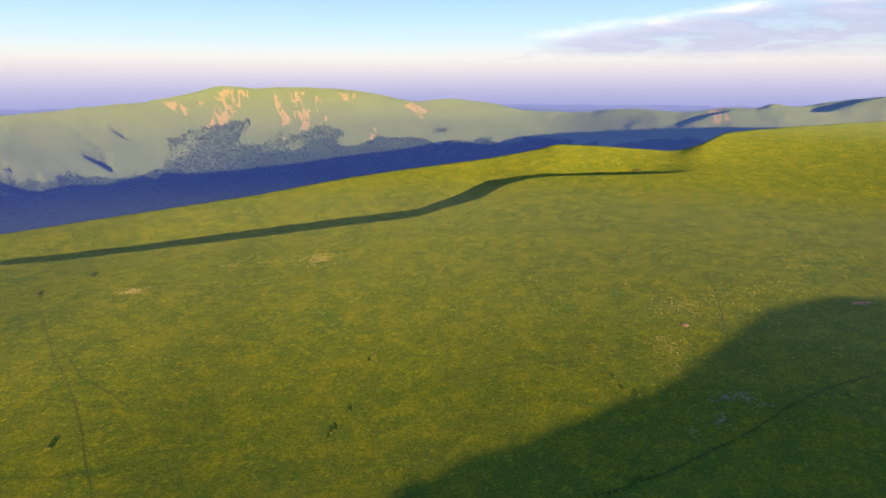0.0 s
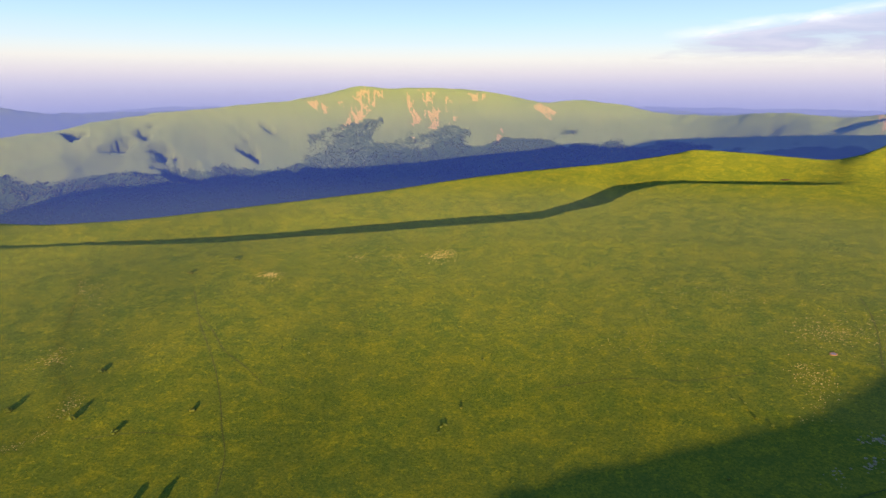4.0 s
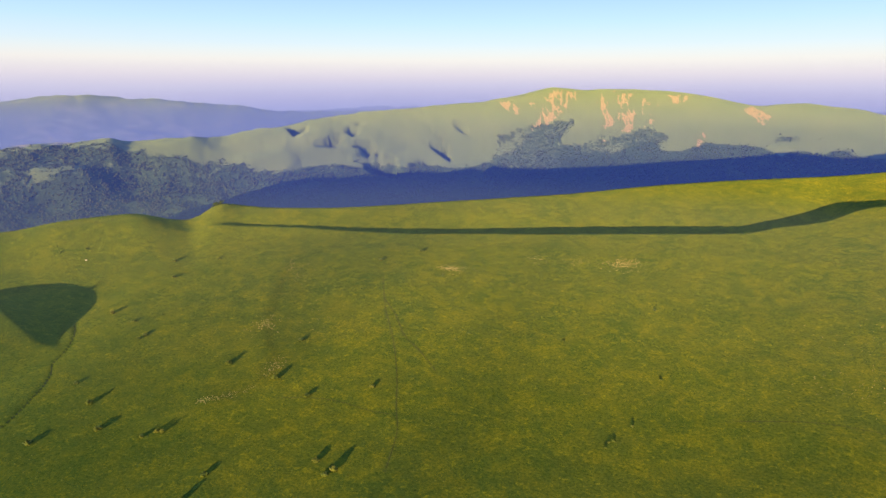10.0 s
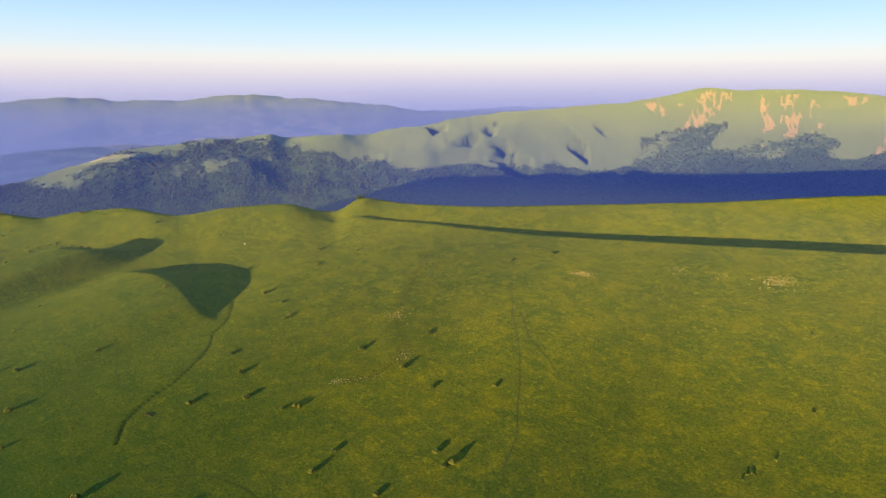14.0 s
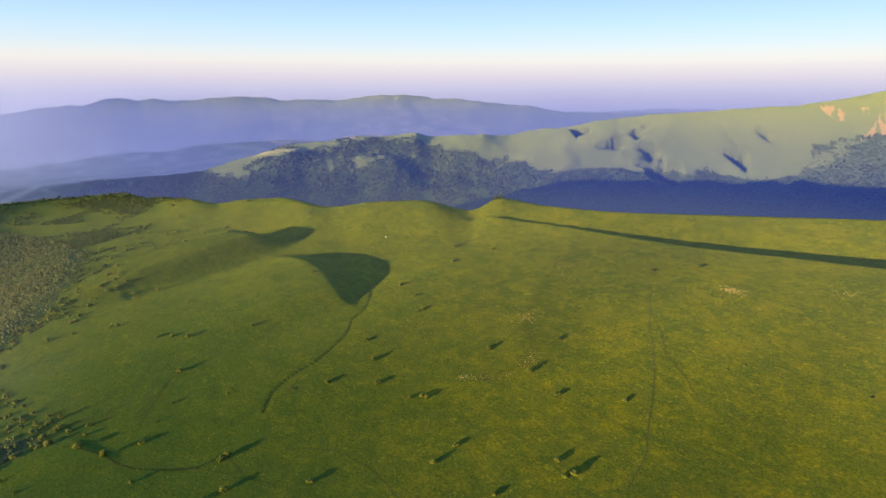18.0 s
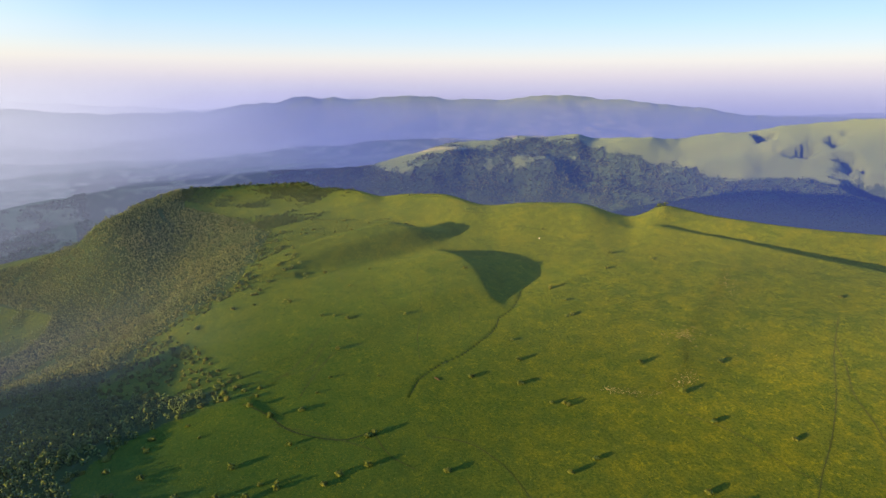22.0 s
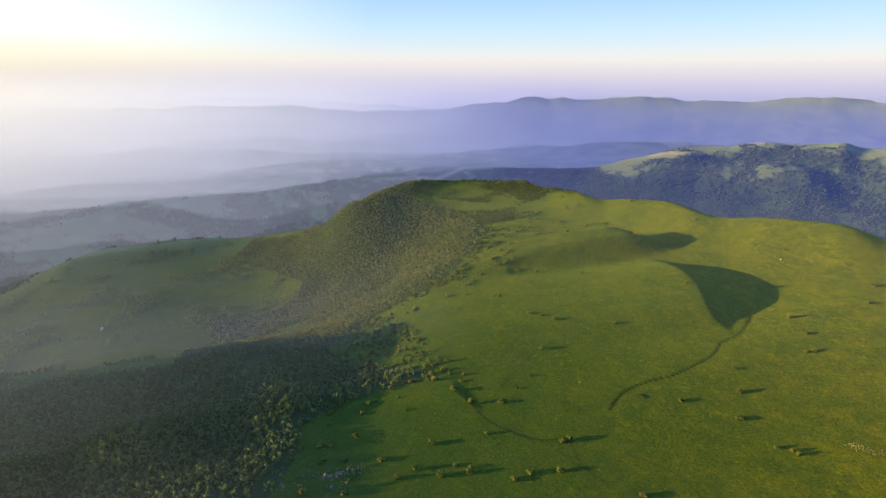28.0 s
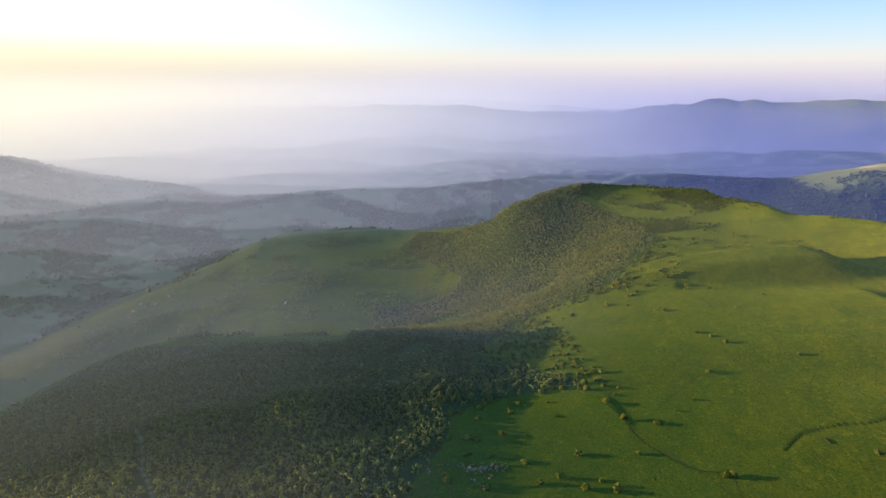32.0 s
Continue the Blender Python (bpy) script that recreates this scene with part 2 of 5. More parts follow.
def cloud_material():
    m = bpy.data.materials.new("evening_cloud")
    m.use_nodes = True
    n, l = m.node_tree.nodes, m.node_tree.links
    n.clear()
    uv = n.new("ShaderNodeTexCoord").outputs["UV"]
    stretch = n.new("ShaderNodeMapping")
    stretch.inputs["Scale"].default_value = (7.0, 5.0, 1.0)
    l.new(uv, stretch.inputs["Vector"])
    puff = noise_tex(n, l, 1.0, 9, 0.62, stretch.outputs[0], 0.4)
    solid = n.new("ShaderNodeMath")
    solid.operation = "ADD"
    l.new(puff, solid.inputs[0])
    l.new(mask(n, "thickness"), solid.inputs[1])
    cover = ramp(n, l, solid.outputs[0], [(0.66, (0, 0, 0)), (0.92, (0.4, 0.4, 0.4)), (1.15, (0.75, 0.75, 0.75))])
    lit = n.new("ShaderNodeMath")
    lit.operation = "MULTIPLY_ADD"
    l.new(mask(n, "crest"), lit.inputs[0])
    lit.inputs[1].default_value = 0.7
    l.new(puff, lit.inputs[2])
    air = n.new("ShaderNodeEmission")
    l.new(ramp(n, l, lit.outputs[0], [(0.45, (0.115, 0.115, 0.165)), (0.75, (0.165, 0.155, 0.19)), (1.0, (0.24, 0.235, 0.25))]), air.inputs["Color"])
    veil = n.new("ShaderNodeMixShader")
    l.new(cover, veil.inputs[0])
    l.new(n.new("ShaderNodeBsdfTransparent").outputs[0], veil.inputs[1])
    l.new(air.outputs[0], veil.inputs[2])
    l.new(veil.outputs[0], n.new("ShaderNodeOutputMaterial").inputs["Surface"])
    return m


def plain_stuff(name, dark, light, scale, rough=0.85, relief=0.0):
    m, n, l, b = material(name, rough)
    co = n.new("ShaderNodeTexCoord").outputs["Object"]
    grain = noise_tex(n, l, scale, 5, 0.65, co)
    l.new(mix(n, l, grain, dark, light), b.inputs["Base Color"])
    if relief:
        bump(n, l, b, grain, 0.6, relief)
    return m

# ---- the lie of the land, drawn on bearings from the foot of the camera ----
def lattice(ix, iy, seed):
    h = (ix * 374761393 + iy * 668265263 + seed * 1442695041) & 0x7FFFFFFF
    h = ((h ^ (h >> 13)) * 1274126177) & 0x7FFFFFFF
    return ((h ^ (h >> 16)) & 0xFFFF) / 65535.0


def value_noise(x, y, size, seed=0, octaves=4, gain=0.5):
    """Rolling noise from about -1 to 1; size: metres from bump to bump."""
    total, amp, norm = np.zeros_like(x), 1.0, 0.0
    for k in range(octaves):
        u, v = x / size * 2 ** k + 57.3 * k, y / size * 2 ** k - 31.7 * k
        iu, iv = np.floor(u).astype(np.int64), np.floor(v).astype(np.int64)
        fu, fv = u - iu, v - iv
        fu, fv = fu ** 3 * (fu * (6 * fu - 15) + 10), fv ** 3 * (fv * (6 * fv - 15) + 10)
        a, b = lattice(iu, iv, seed + k), lattice(iu + 1, iv, seed + k)
        c, d = lattice(iu, iv + 1, seed + k), lattice(iu + 1, iv + 1, seed + k)
        total += amp * (2 * (a * (1 - fu) * (1 - fv) + b * fu * (1 - fv) + c * (1 - fu) * fv + d * fu * fv) - 1)
        norm, amp = norm + amp, amp * gain
    return total / norm


def smooth(a, b, x):
    t = np.clip((x - a) / (b - a), 0, 1)
    return t * t * (3 - 2 * t)


def pchip(xs, ys, x):
    """A curve through the knots without overshoot."""
    xs, ys = np.asarray(xs, float), np.asarray(ys, float)
    h, dlt = np.diff(xs), np.diff(ys) / np.diff(xs)
    m = np.zeros_like(ys)
    same = dlt[1:] * dlt[:-1] > 0
    w1, w2 = 2 * h[1:] + h[:-1], h[1:] + 2 * h[:-1]
    with np.errstate(divide="ignore", invalid="ignore"):
        m[1:-1] = np.where(same, (w1 + w2) / (w1 / dlt[:-1] + w2 / dlt[1:]), 0)
    m[0], m[-1] = dlt[0], dlt[-1]
    x = np.clip(x, xs[0], xs[-1])
    i = np.clip(np.searchsorted(xs, x) - 1, 0, len(xs) - 2)
    t = (x - xs[i]) / h[i]
    return ((1 + 2 * t) * (1 - t) ** 2 * ys[i] + t * (1 - t) ** 2 * h[i] * m[i]
            + t * t * (3 - 2 * t) * ys[i + 1] + t * t * (t - 1) * h[i] * m[i + 1])


def column(line, k, phi):
    return pchip([p[0] for p in line], [p[k] for p in line], phi)


# each line: bearing, dip of the line below the level of the eye in degrees, distance
EDGE = [(-46, 2.5, 1750), (-36, 3.0, 1620), (-29, 3.62, 1480), (-25, 4.25, 1400), (-23, 5.3, 1260), (-20.5, 5.8, 1230),
        (-15.6, 5.62, 1240), (-11, 5.5, 1240), (-9, 5.95, 1230), (-3, 7.1, 1190), (4.6, 8.05, 1140), (12, 9.05, 1060),
        (19, 10.05, 1010), (30, 10.9, 960), (40, 11.3, 930), (46, 11.05, 940), (48.5, 10.7, 960), (50.5, 10.4, 970),
        (53.8, 11.66, 925), (58.4, 10.68, 950), (63, 10.8, 950), (67, 11.15, 955), (72, 10.1, 1040), (75, 10.1, 1070)]
EDGE_WEST = [(77.3, 10.3, 1085), (80, 9.7, 1150), (83, 9.4, 1230), (85.5, 8.87, 1310), (94.4, 8.88, 1330), (96.5, 9.3, 1300),
             (99, 10.1, 1250), (102.5, 11.5, 1190), (104.5, 13.0, 1260), (108, 13.5, 1450), (113, 13.9, 1570), (119, 14.0, 1564),
             (126, 14.4, 1558), (128.6, 15.8, 1466), (136, 18.5, 1285), (140, 19.5, 1228), (148, 23, 1013), (158, 25, 900)]
EDGE = EDGE + EDGE_WEST
RIDGE = [(-46, 1.0, 2700), (-36, 0.94, 2700), (-31.5, 0.76, 2700), (-28.8, 1.1, 2650), (-27, 1.7, 2500), (-23.3, 1.42, 2450),
         (-18.3, 1.9, 2650), (-12, 2.6, 2900), (-9.3, 2.62, 3000), (-4, 1.72, 3050), (-0.3, 1.41, 3100), (2.3, 1.6, 3150),
         (7, 0.84, 3150), (11, 0.4, 3150), (14, 0.32, 3150), (16.8, 0.45, 3150), (19.4, 0.25, 3150), (22, 0.66, 3100),
         (24.5, 1.18, 3050), (32, 1.98, 2950), (37.6, 2.5, 2850), (43, 3.3, 2750)]
RIDGE_WEST = [(48, 4.1, 2700), (51.4, 4.5, 2650), (54.9, 4.55, 2600), (57.3, 4.65, 2600), (59.3, 4.26, 2600), (63, 4.6, 2550),
              (68, 5.05, 2500), (70.5, 5.3, 2450), (75, 6.4, 2400), (80, 7.6, 2400), (90, 7.9, 2450), (100, 8.6, 2500),
              (112, 9.8, 2600), (120, 9.9, 2500), (126, 10.2, 2500), (134.6, 8.5, 2750), (141, 6.95, 2900), (145, 5.6, 2950),
              (148, 5.3, 2950), (152, 6.2, 2950), (158, 7.5, 2950)]
RIDGE = RIDGE + RIDGE_WEST
FAR = [(-46, 1.9, 4650), (36, 1.9, 4650), (43.4, 2.4, 4400), (49.7, 1.72, 4350), (54.2, 1.32, 4300), (57.6, 1.12, 4300),
       (62, 0.77, 4300), (66, 1.33, 4300), (71.3, 1.28, 4300), (74.4, 0.89, 4300), (79.7, 1.36, 4300), (81.6, 1.12, 4300),
       (82.9, 1.33, 4300), (83.9, 1.13, 4300), (87, 1.53, 4300), (91, 2.0, 4350), (93, 2.25, 4500), (96, 2.0, 4650),
       (102.7, 1.65, 4700), (112, 1.22, 4700), (118, 1.54, 4700), (130, 1.4, 4700), (145, 1.74, 4700), (158, 1.6, 4700)]
# bearing, distance, height: the brow of the near slope, its foot, the bench beyond, and the valley bottom past the edge
BROW = [(-46, 420, -8), (-25, 400, -16), (-8, 390, -26), (5, 400, -34), (22, 400, -35), (40, 400, -37), (60, 400, -42), (78, 400, -47), (92, 400, -52), (100, 370, -56), (104, 340, -55), (111, 295, -51), (120, 260, -50), (140, 230, -52), (158, 220, -54)]
FOOT = [(-46, 900, 45), (-20, 850, 30), (0, 790, 8), (20, 740, -8), (40, 700, -14), (60, 700, -23), (75, 740, -30), (86, 760, -36), (90, 740, -44), (95, 700, -57), (99, 680, -80), (103, 660, -92), (110, 650, -88), (119, 640, -86), (126, 650, -84), (130, 660, -78), (137, 680, -79), (143, 660, -84), (148, 620, -88), (158, 600, -100)]
BENCH = [(-46, 1300, 85), (-20, 1050, 55), (0, 980, 34), (20, 870, 4), (40, 815, -6), (60, 825, -11), (75, 900, -17), (86, 1050, -22),
         (90, 1060, -32), (94, 1000, -58), (98, 950, -95), (103, 930, -140), (107, 930, -175), (113, 920, -190), (119, 900, -192),
         (126, 900, -200), (130, 920, -215), (137, 900, -232), (148, 830, -240), (158, 800, -240)]
VALLEY = [(-46, 2050, 10), (-25, 1750, -30), (-12, 1800, -150), (5, 1850, -230), (30, 1800, -290), (60, 1700, -300), (80, 1750, -320),
          (95, 1850, -330), (105, 2000, -340), (115, 2000, -340), (126, 1850, -335), (136, 1600, -335), (148, 1350, -330), (158, 1250, -330)]

VIEW = np.arange(-46.0, 158.01, 0.18)
REST = np.arange(158.0 + 2.6, 360.0 - 46.0 - 1.0, 2.6)
RADII = np.concatenate([np.linspace(0.5, 150, 18)[:-1], 150 * (4850 / 150) ** np.linspace(0, 1, 450)])


def soft(values, degrees):
    k = np.exp(-0.5 * (np.arange(-60, 61) * 0.18 / degrees) ** 2)
    return np.convolve(np.pad(values, 60, mode="edge"), k / k.sum(), mode="valid")


def fall(line, phi):
    r = soft(column(line, 2, phi), 0.8)
    return r, EYE[2] - r * np.tan(np.radians(column(line, 1, phi)))


def lay_of_land():
    z = np.zeros((len(VIEW), len(RADII)))
    rb, zb = soft(column(BROW, 1, VIEW), 3), soft(column(BROW, 2, VIEW), 3)
    rf, zf = soft(column(FOOT, 1, VIEW), 2), soft(column(FOOT, 2, VIEW), 2)
    rc, zc = soft(column(BENCH, 1, VIEW), 2), soft(column(BENCH, 2, VIEW), 2)
    re, ze = fall(EDGE, VIEW)
    rv, zv = soft(column(VALLEY, 1, VIEW), 3), soft(column(VALLEY, 2, VIEW), 3)
    rm, zm = fall(RIDGE, VIEW)
    rt, zt = fall(FAR, VIEW)
    # the broad form follows the softened lines; knolls and peaks rise from it near the lines only
    be, bm, bt = soft(ze, 2.0), soft(zm, 2.5), soft(zt, 3.0)
    for i, phi in enumerate(VIEW):
        west = float(smooth(66, 84, phi))
        low_way = float(smooth(108, 116, phi))
        rn = rm[i] + 350 * (1 - west) + west * 260
        zn = min(bm[i] - 120, -150) * (1 - west) + west * (bm[i] - 45)
        rs = [0, rb[i], rf[i], max(rc[i], rf[i] + 60), re[i], re[i] + 28 + 70 * low_way, re[i] + 75 + 140 * low_way, max(rv[i], re[i] + 120 + 200 * low_way), max(rv[i], re[i] + 120 + 200 * low_way) + 0.55 * (rm[i] - max(rv[i], re[i] + 120 + 200 * low_way)), rm[i], rn, 3950, rt[i], 5000]
        zs = [-46, zb[i], zf[i], zc[i], be[i], be[i] - 13, be[i] - 38, zv[i], zv[i] + 0.45 * (bm[i] - zv[i]), bm[i], zn, bt[i] - 170 - 60 * west, bt[i], bt[i] - 90]
        z[i] = pchip(rs, zs, RADII)
    for j in range(len(RADII)):
        z[:, j] = soft(z[:, j], 1.6)
    for r, want, reach_of in ((re, ze, 90), (rm, zm, 260), (rt, zt, 180)):
        have = np.array([np.interp(r[i], RADII, z[i]) for i in range(len(VIEW))])
        z += (want - have)[:, None] * np.exp(-((RADII - r[:, None]) / reach_of) ** 2)
    return z


PHI = np.concatenate([VIEW, REST])
ZV = lay_of_land()
# behind the camera: the land runs on from one side of the view to the other
w = ((REST - 158.0) / (360.0 - 46.0 - 158.0))[:, None]
ZG = np.concatenate([ZV, ZV[-1] * (1 - smooth(0, 1, w)) + ZV[0] * smooth(0, 1, w)])
GX = -np.sin(np.radians(PHI))[:, None] * RADII
GY = np.cos(np.radians(PHI))[:, None] * RADII


def height(x, y):
    """The ground's height at places given in metres."""
    x, y = np.asarray(x, float), np.asarray(y, float)
    p = np.degrees(np.arctan2(-x, y))
    p = np.where(p < -46, p + 360, p)
    r = np.clip(np.hypot(x, y), RADII[0], RADII[-1] - 1)
    i = np.clip(np.searchsorted(PHI, p) - 1, 0, len(PHI) - 2)
    j = np.clip(np.searchsorted(RADII, r) - 1, 0, len(RADII) - 2)
    u, v = np.clip((p - PHI[i]) / (PHI[i + 1] - PHI[i]), 0, 1), (r - RADII[j]) / (RADII[j + 1] - RADII[j])
    return (ZG[i, j] * (1 - u) + ZG[i + 1, j] * u) * (1 - v) + (ZG[i, j + 1] * (1 - u) + ZG[i + 1, j + 1] * u) * v


def survey(bearing, dip):
    """The place on the ground that is sighted from the camera's station on a bearing, that many degrees below level."""
    i = int(np.argmin(np.abs(PHI - bearing)))
    seen = np.degrees(np.arctan2(EYE[2] - ZG[i], RADII))
    j = int(np.argmax(seen <= dip))
    f = (seen[j - 1] - dip) / max(seen[j - 1] - seen[j], 1e-6)
    r = RADII[j - 1] + f * (RADII[j] - RADII[j - 1])
    return -math.sin(radians(bearing)) * r, math.cos(radians(bearing)) * r


def across(line, phi):
    """Distances of a line of sights (bearing, dip) at many bearings."""
    rs = [math.hypot(*survey(p, d)) for p, d in line]
    return pchip([p for p, d in line], rs, phi)


# the gully across the plateau: a low scarp, in whose shade a strip of pasture lies
SCARP = [(-24, 7.6), (-16, 8.15), (-9.5, 8.5), (-6, 9.3), (-3.6, 10.6), (0, 11.6), (2.5, 12.35), (7, 12.9), (12.4, 13.3), (20, 13.8), (25.6, 13.9), (32, 13.9),
         (38, 13.6), (44.5, 12.9), (52, 12.3), (57, 12.2)]
SUNNY = [(-24, 7.0), (-16, 7.6), (-9.5, 8.1), (-6, 8.7), (-3.1, 9.3), (0, 10.6), (2.5, 11.4), (7, 11.8), (12, 12.25), (16, 12.6), (25.5, 13.35), (32, 13.2), (38, 12.9),
         (46, 12.3), (54, 11.9), (57, 11.9)]
near, far_side = across(SCARP, VIEW)[:, None], across([(p, d - 0.38 + 0.30 * float(smooth(36, 45, p))) for p, d in SUNNY], VIEW)[:, None]
strength = (smooth(-24, -16, VIEW) * (1 - smooth(48, 57, VIEW)))[:, None]
gap = np.maximum(far_side - near, 12)
q = (RADII - near) / gap
out = (fall(EDGE, VIEW)[0][:, None] - near) / gap
ZG[: len(VIEW)] -= strength * gap * 0.29 * smooth(0, 0.4, q) * np.clip(1 - (q - 0.9) / np.maximum(out - 0.9, 0.5), 0, 1)

# the hill behind the camera, that shades the near corner of the pasture
SHADE_EDGE = [(6.1, 38.15), (1.61, 36.89), (-0.93, 35.85), (-7.14, 33.8), (-13.05, 31.46), (-18.57, 28.94), (-22.65, 26.58), (-25.42, 24.12), (-27.08, 21.86), (-28.27, 20.17), (-29.89, 18.68), (-32.76, 17.45), (-35.88, 16.62), (-38.34, 16.25)]
CREST = [(-400, -120), (-60, -75)]
for sight in SHADE_EDGE:
    px, py = survey(*sight)
    far_off = (py - 20) / math.cos(radians(SUN_BEARING - 180))
    CREST.append((px + far_off * math.sin(radians(SUN_BEARING - 180)), float(height(px, py)) + far_off * math.tan(radians(SUN_HEIGHT))))
CREST = sorted(CREST) + [(900, CREST[-1][1] + 12), (1400, CREST[-1][1] + 20)]
top = pchip([c[0] for c in CREST], [c[1] for c in CREST], GX)
over = np.exp(-((GY - 20) / 60) ** 2) * smooth(-60, 10, GX)
ZG = np.where(GX > -60, np.maximum(ZG, ZG * (1 - over) + top * over), ZG)

# rolling ground at several sizes, rougher on the mountain, with gullies that run down its flanks
reach = np.hypot(GX, GY)
GP = np.broadcast_to(PHI[:, None], GX.shape)
rough = smooth(1250, 2000, reach)
ZG += value_noise(GX, GY, 150, 3, 3) * (0.9 * smooth(150, 400, reach) + 6 * rough) * (1 - 0.6 * smooth(3000, 3300, reach))
ZG += value_noise(GP * 12 + 0.02 * reach + 6 * value_noise(GX, GY, 400, 71, 2), reach * 0.05, 22, 31, 3) * 5 * rough * (1 - smooth(2900, 3150, reach))
ZG += value_noise(GX, GY, 420, 33, 5) * 34 * smooth(3250, 3700, reach) * (1 - smooth(4000, 4250, reach))
ZG += value_noise(GX, GY, 75, 37, 4) * 8 * rough * (1 - smooth(3000, 3400, reach)) * (0.4 + 0.3 * smooth(40, 52, GP))
ZG += value_noise(GX, GY, 260, 39, 4) * 24 * smooth(3500, 3800, reach) * (1 - smooth(4050, 4200, reach))
ZG += value_noise(GX, GY, 120, 41, 4) * 17 * smooth(3900, 4150, reach)
ZG += value_noise(GX, GY, 30, 43, 3) * 1.2 * rough * (1 - smooth(3000, 3300, reach))
ZG += value_noise(GX, GY, 24, 9, 3) * 0.22
ZG -= 0.5 * np.clip(value_noise(GX, GY, 42, 14, 2) - 0.35, 0, 1) * (1 - rough)

# and an unseen hill added further back, to throw its shade on the lower wood
ZG += np.maximum(0, 19 - ZG) * np.exp(-((GY + 980) / 90) ** 2) * smooth(-560, -470, GX) * (1 - smooth(-140, -40, GX))

SHADE_X, SHADE_Y = -toward(SUN_BEARING).x, -toward(SUN_BEARING).y


def hollow(x, y, width, length, slope=0.15, lean=0.0, tail=3.2):
    """A hollow with a steep side towards the sun, deep enough to hold that length of evening shade."""
    global ZG
    u = (GX - x) * SHADE_X + (GY - y) * SHADE_Y
    v = (GX - x) * SHADE_Y - (GY - y) * SHADE_X
    k = (u - lean * v) / length
    ZG = ZG - slope * length * np.exp(-(v / width) ** 2) * smooth(-0.1, 0.45, k) * (1 - smooth(0.65, tail, k))


def pool(lip, sunny, side, tail=1.4, fill=1.0, bowl=0.05):
    """A dell that holds evening shade from its lip to its sunny side, both given as sights (bearing, dip)."""
    global ZG
    ahead, cross = np.array((SHADE_X, SHADE_Y)), np.array((SHADE_Y, -SHADE_X))

    def laid(line):
        at = np.array([survey(*k) for k in line])
        order = np.argsort(at @ cross)
        return (at @ cross)[order], (at @ ahead)[order]

    (lv, lu), (sv, su) = laid(lip), laid(sunny)
    v0, v1 = max(lv[0], sv[0]), min(lv[-1], sv[-1])
    v0, v1 = min(v0, v1), max(v0, v1)
    gv, gu = GX * cross[0] + GY * cross[1], GX * ahead[0] + GY * ahead[1]
    box = (gv > v0 - 24 * side) & (gv < v1 + 24 * side) & (gu > lu.min() - 60) & (gu < su.max() + 900)
    gv, gu, z = gv[box], gu[box], ZG[box]
    vs = np.linspace(v0, v1, 40)
    us, ue = np.interp(vs, lv, lu), np.interp(vs, sv, su)
    ue = np.maximum(ue, us + 8)
    hs, he = (height(a * ahead[0] + vs * cross[0], a * ahead[1] + vs * cross[1]) for a in (us, ue))
    vc = np.clip(gv, v0, v1)
    start, end, high, low_side = (np.interp(vc, vs, k) for k in (us, ue, hs, he))
    run = end - start
    k = (gu - start) / run
    lower = z - high + 0.0875 * (gu - start) + bowl * run * np.sin(np.pi * np.clip(k, 0, 1))
    last = low_side - high + 0.0875 * run
    depth = np.where(k < 1, lower * smooth(0.0, 0.15, k), last * (1 - smooth(1.0, 1.0 + tail, k)))
    ZG[box] = z - fill * np.clip(depth, 0, None) * np.exp(-((gv - vc) / (side * (1 + 2.2 * np.clip(k - 1, 0, 4)))) ** 2)


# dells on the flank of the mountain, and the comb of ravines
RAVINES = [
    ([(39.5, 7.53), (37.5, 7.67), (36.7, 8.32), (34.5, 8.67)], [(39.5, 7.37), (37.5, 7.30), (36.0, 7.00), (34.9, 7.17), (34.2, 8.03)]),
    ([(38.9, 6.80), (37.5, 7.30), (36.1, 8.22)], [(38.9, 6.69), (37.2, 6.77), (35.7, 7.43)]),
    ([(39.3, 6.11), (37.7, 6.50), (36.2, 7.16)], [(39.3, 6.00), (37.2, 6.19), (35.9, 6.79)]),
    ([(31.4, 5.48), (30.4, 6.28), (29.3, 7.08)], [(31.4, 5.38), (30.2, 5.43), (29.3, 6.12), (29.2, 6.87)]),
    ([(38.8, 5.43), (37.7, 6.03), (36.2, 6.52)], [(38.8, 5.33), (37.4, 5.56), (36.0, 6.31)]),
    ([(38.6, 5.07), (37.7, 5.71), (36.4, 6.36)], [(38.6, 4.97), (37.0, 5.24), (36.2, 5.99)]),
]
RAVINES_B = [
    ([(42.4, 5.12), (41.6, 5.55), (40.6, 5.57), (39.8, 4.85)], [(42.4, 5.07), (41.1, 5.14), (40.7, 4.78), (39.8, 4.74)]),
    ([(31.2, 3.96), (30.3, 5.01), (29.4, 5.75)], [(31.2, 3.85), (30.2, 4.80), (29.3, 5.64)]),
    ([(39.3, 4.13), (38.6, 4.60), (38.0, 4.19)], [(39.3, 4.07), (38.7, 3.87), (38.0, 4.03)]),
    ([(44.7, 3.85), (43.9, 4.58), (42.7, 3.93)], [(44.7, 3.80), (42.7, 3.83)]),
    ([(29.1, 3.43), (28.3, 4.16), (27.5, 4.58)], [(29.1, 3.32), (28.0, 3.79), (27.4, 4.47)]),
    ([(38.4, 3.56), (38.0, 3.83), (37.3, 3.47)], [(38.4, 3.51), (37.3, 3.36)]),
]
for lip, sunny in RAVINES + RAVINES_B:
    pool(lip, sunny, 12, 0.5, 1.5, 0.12)


